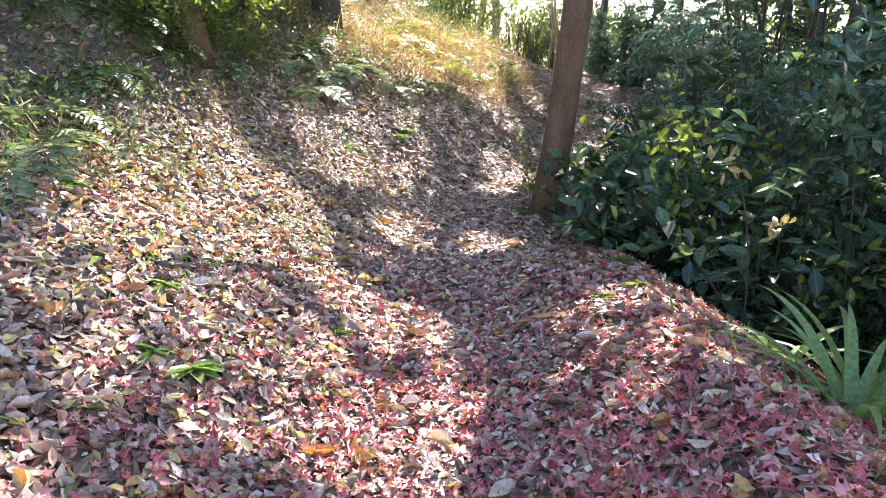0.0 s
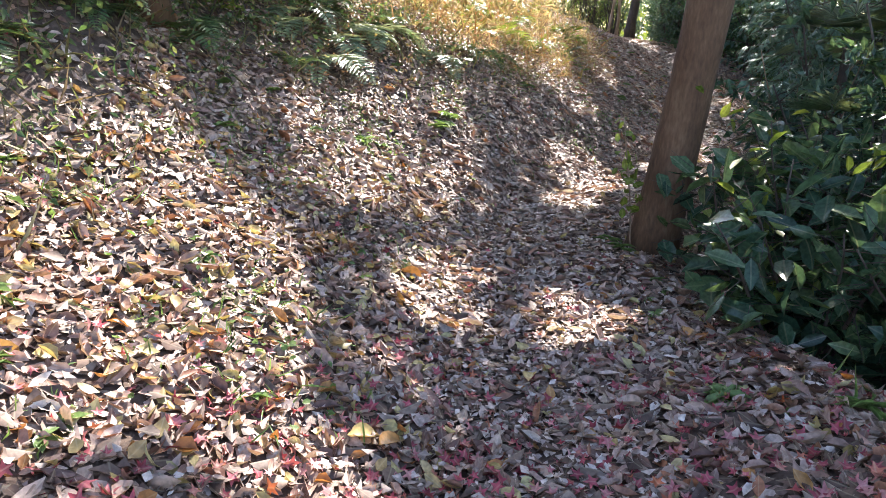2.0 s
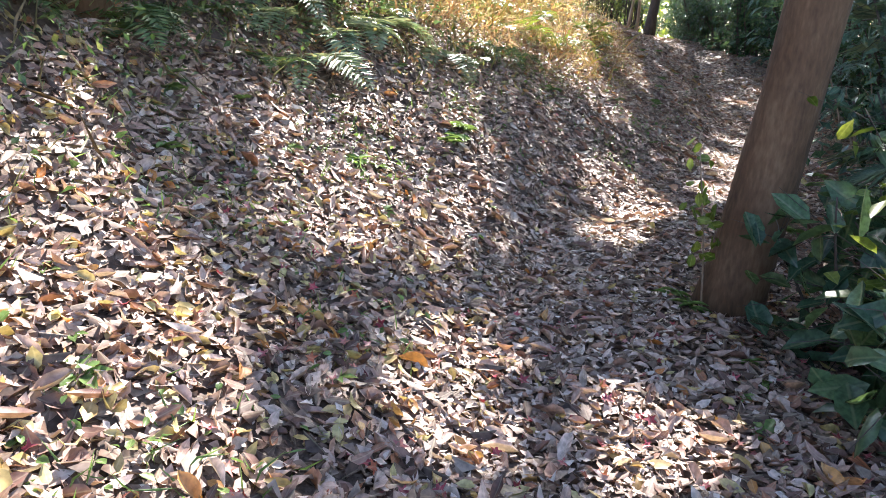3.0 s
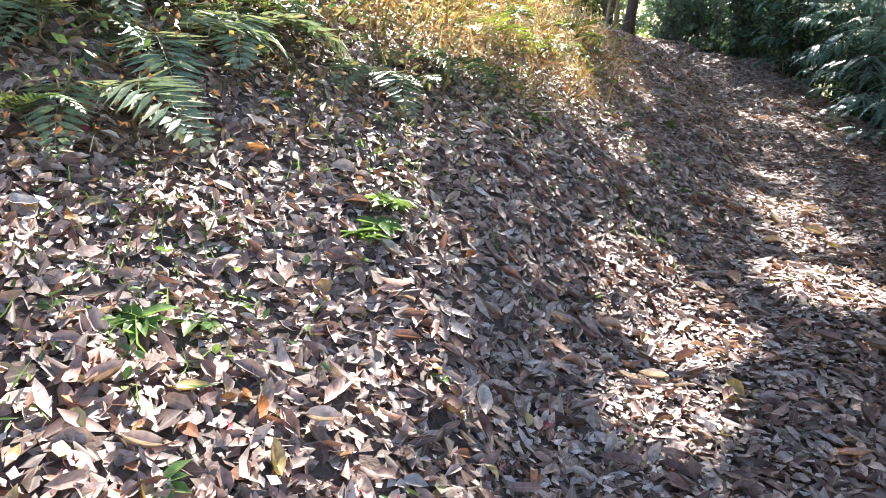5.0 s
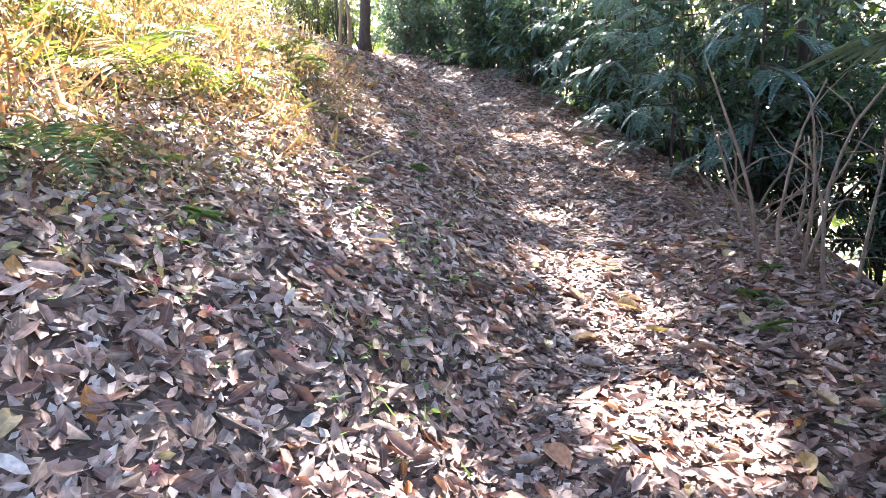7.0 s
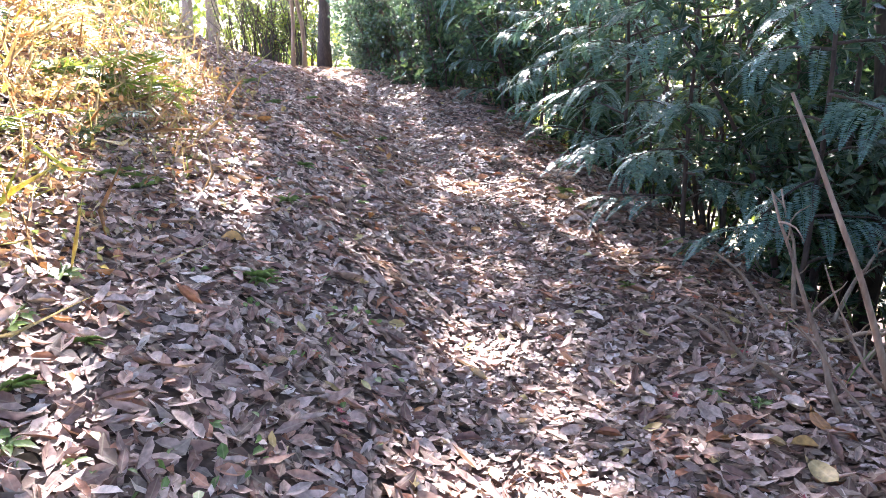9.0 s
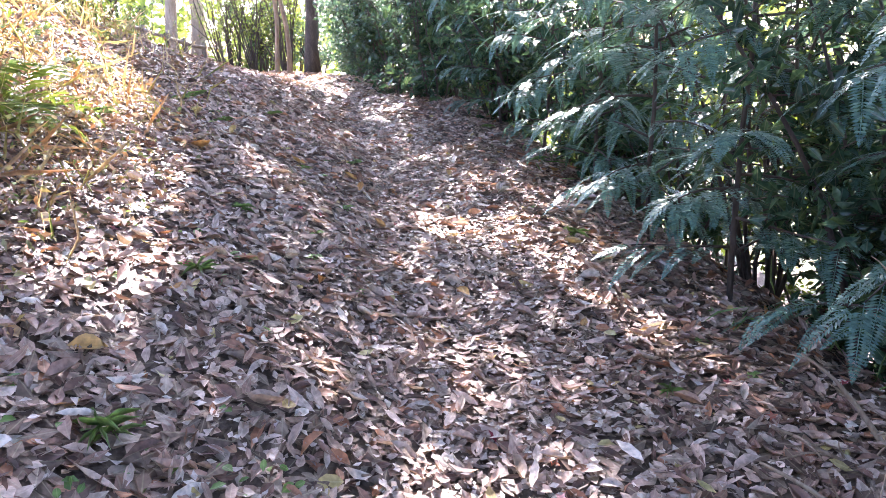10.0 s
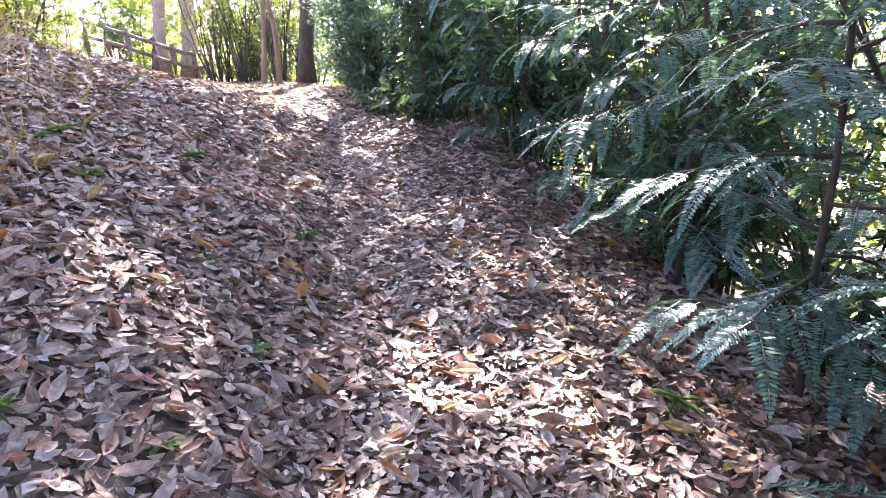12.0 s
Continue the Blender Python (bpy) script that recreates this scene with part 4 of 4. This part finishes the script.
strap_plant(2.1, 3.0, 3, 20, 0.9)
strap_plant(2.45, 3.45, 4, 14, 0.8)
strap_plant(2.15, 3.75, 5, 9, 0.5)


def fan_palm(x, y, height, seed, count, stalk, radius):
    """A small fan palm: hairy stem, stalks, and fans of stiff narrow segments."""
    rr = random.Random(seed)
    root = thing("fan_palm", (x, y, gz(x, y)), "small fan palm with stiff grey-green fan leaves", "palm", "fan palms beside the path")
    part("stem", Shape().tube([(0, 0, -0.1), (0.01, 0, height * 0.5), (0, 0.01, height)], [0.07, 0.06, 0.045], 12, 0.1, rr).mesh("stem"), DARKBARK, root)
    for i in range(count):
        th = i * 2.4 + rr.uniform(-0.3, 0.3)
        st = bent((0, 0, height), (math.cos(th), math.sin(th), rr.uniform(-0.1, 1.1)), stalk * rr.uniform(0.7, 1.1), 6, rr, 0.09, 0.03)
        leaf = part("leaf_stalk", Shape().tube(st, taper(0.008, 0.005, 7), 6).mesh("leaf_stalk"), HERB, root)
        a = (st[-1] - st[-2]).normalized()
        s = a.cross(Vector((0, 0, 1))).normalized()
        up = s.cross(a)
        n = 26
        ang = [math.radians(-125 + 250 * k / (n - 1)) for k in range(n)]
        ways = np.array([a * math.cos(g) + s * math.sin(g) + up * (0.25 - 0.35 * abs(math.sin(g))) for g in ang])
        ln = radius * np.array([1 - 0.3 * abs(g) / 2.2 + rr.uniform(-0.05, 0.05) for g in ang])
        me = leaves("fan", SLIM, np.array(st[-1])[None] + unit(ways) * ln[:, None] * 0.5, ways, np.tile(np.array(up), (n, 1)), ln, 0.03, np.full(n, -0.25))
        part("fan", me, PALM, leaf)


fan_palm(3.85, 10.35, 1.6, 6, 13, 0.55, 0.5)
fan_palm(3.3, 9.6, 0.25, 7, 6, 0.4, 0.42)
fan_palm(2.75, 8.1, 1.3, 8, 9, 0.5, 0.45)


def dead_shrub(x, y, seed, stems, height, spread, label):
    """Bare, forking, greyish-brown stems."""
    rr = random.Random(seed)
    root = thing("dead_shrub", (x, y, gz(x, y)), label, "shrub", "bare shrubs beside the path")
    for pts in stems_of(rr, stems, height, spread, 0.12, 0.16):
        stem = part("stem", Shape().tube(pts, taper(0.016, 0.005, 9), 7).mesh("stem"), TWIG, root)
        for j in (2, 3, 4, 5, 6, 7):
            if rr.random() < 0.75:
                t = bent(pts[j], (rr.uniform(-1, 1), rr.uniform(-1, 1), rr.uniform(0.2, 1)), height * rr.uniform(0.12, 0.3), 5, rr, 0, 0.25)
                part("twig", Shape().tube(t, taper(0.006, 0.002, 6), 5).mesh("twig"), TWIG, stem)


BARE = "leafless shrub with pale brown forking stems"
dead_shrub(3.9, 11.4, 1, 4, 1.75, 0.35, BARE)
dead_shrub(3.95, 10.95, 2, 3, 1.5, 0.5, BARE)
dead_shrub(4.3, 11.9, 3, 3, 1.1, 0.6, BARE)
dead_shrub(4.42, 12.4, 4, 7, 0.85, 2.6, "fallen tangle of bare brown sticks")
dead_shrub(4.85, 12.8, 5, 5, 0.8, 1.6, "fallen tangle of bare brown sticks")
dead_shrub(2.9, 6.2, 6, 4, 1.8, 0.3, BARE)


def withered_twig(foot, tip, seed):
    """A thin arching stem with a few hanging orange-brown leaves at its end."""
    rr, rn = random.Random(seed), np.random.default_rng(seed)
    base = Vector((*foot, gz(*foot)))
    root = thing("withered_sapling", base, "thin sapling with withered orange-brown leaves", "sapling")
    end = Vector(tip) - base
    pts = [Vector((end.x * t ** 1.6, end.y * t ** 1.6, end.z * (1 - (1 - t) ** 1.7))) for t in (i / 9 for i in range(10))]
    part("stem", Shape().tube(pts, taper(0.007, 0.003, 10), 6).mesh("stem"), DARKBARK, root)
    for i in range(9):
        a = rr.uniform(6.2, 8.99)
        p = pts[int(a)].lerp(pts[int(a) + 1], a % 1) + Vector((rr.uniform(-0.08, 0.08), rr.uniform(-0.08, 0.08), rr.uniform(-0.08, 0.02)))
        ln = np.array([rr.uniform(0.08, 0.13)])
        part("leaf", leaves("leaf", FINE, np.array([p]), rn.normal(0, 1, (1, 3)) + np.array([[0, 0, -0.8]]), rn.normal(0, 1, (1, 3)), ln, ln * 0.45, np.array([0.4]), np.array([0.3])), YELLOWED, root)


withered_twig((2.35, 4.75), (1.86, 4.5, 0.95), 3)
withered_twig((3.0, 4.6), (2.55, 4.4, 1.5), 4)
withered_twig((2.7, 5.1), (2.5, 4.7, 0.4), 5)


# ---- fence on the rise ----
def fence():
    rr = random.Random(2)
    foot = [(3.3, 37.1), (2.85, 36.2), (2.25, 36.05), (1.72, 36.1), (1.05, 36.2), (0.45, 36.4), (-0.15, 36.7)]
    root = thing("wooden_fence", (*foot[0], gz(*foot[0])), "weathered wooden post-and-rail fence climbing the bank", "fence")
    base = Vector(root.location)
    tops = []
    for x, y in foot:
        g = Vector((x, y, gz(x, y))) - base
        part("post", Shape().tube([g - Vector((0, 0, 0.2)), g + Vector((rr.uniform(-0.02, 0.02), 0, 0.5)), g + Vector((rr.uniform(-0.03, 0.03), 0, 0.98)), g + Vector((0, 0, 1.0))], [0.105, 0.1, 0.097, 0.07], 10, 0.04, rr).mesh("post"), WOOD, root)
        tops.append(g)
    for a, b in zip(tops, tops[1:]):
        for h in (0.85, 0.45):
            o = Vector((0, -0.12, h))
            part("rail", Shape().tube([a + o, (a + b) / 2 + o + Vector((0, 0, rr.uniform(-0.03, 0.0))), b + o], [0.06, 0.057, 0.06], 8, 0.05, rr).mesh("rail"), WOOD, root)


fence()


# ---- single large leaves lying on top ----
def single_leaves():
    rn, rr = np.random.default_rng(6), random.Random(6)
    bed = bpy.data.objects["leaf_litter"]
    kinds = []
    for i in range(8):
        me = leaves("fallen_leaf", FINE, np.zeros((1, 3)), np.array([[1.0, 0, 0]]), np.array([[0, 0, 1.0]]), np.array([1.0]), np.array([0.34 + 0.04 * i]), np.array([rn.normal(0.3, 0.5)]), np.array([rn.normal(0.2, 0.25)]))
        me.materials.append(SINGLE)
        kinds.append(me)
    p = scatter(rn, 290, lambda d, y, x: np.interp(d, [-1.4, -1, 2.6, 3], [0, 1, 1, 0]), (-3, 6, 1.8, 18))
    nn = ground_normal(p[:, 0], p[:, 1]) + rn.normal(0, 0.22, (len(p), 3))
    for q, n in zip(p, nn):
        ob = new("fallen_leaf", rr.choice(kinds))
        ob.parent = bed
        size = rr.uniform(0.08, 0.15)
        ob.matrix_basis = Matrix.LocRotScale(Vector(q) + Vector((0, 0, rr.uniform(0.025, 0.045))), Vector(n).to_track_quat("Z", "Y") @ Euler((0, 0, rr.uniform(0, 6.28))).to_quaternion(), (size, size, size))


single_leaves()
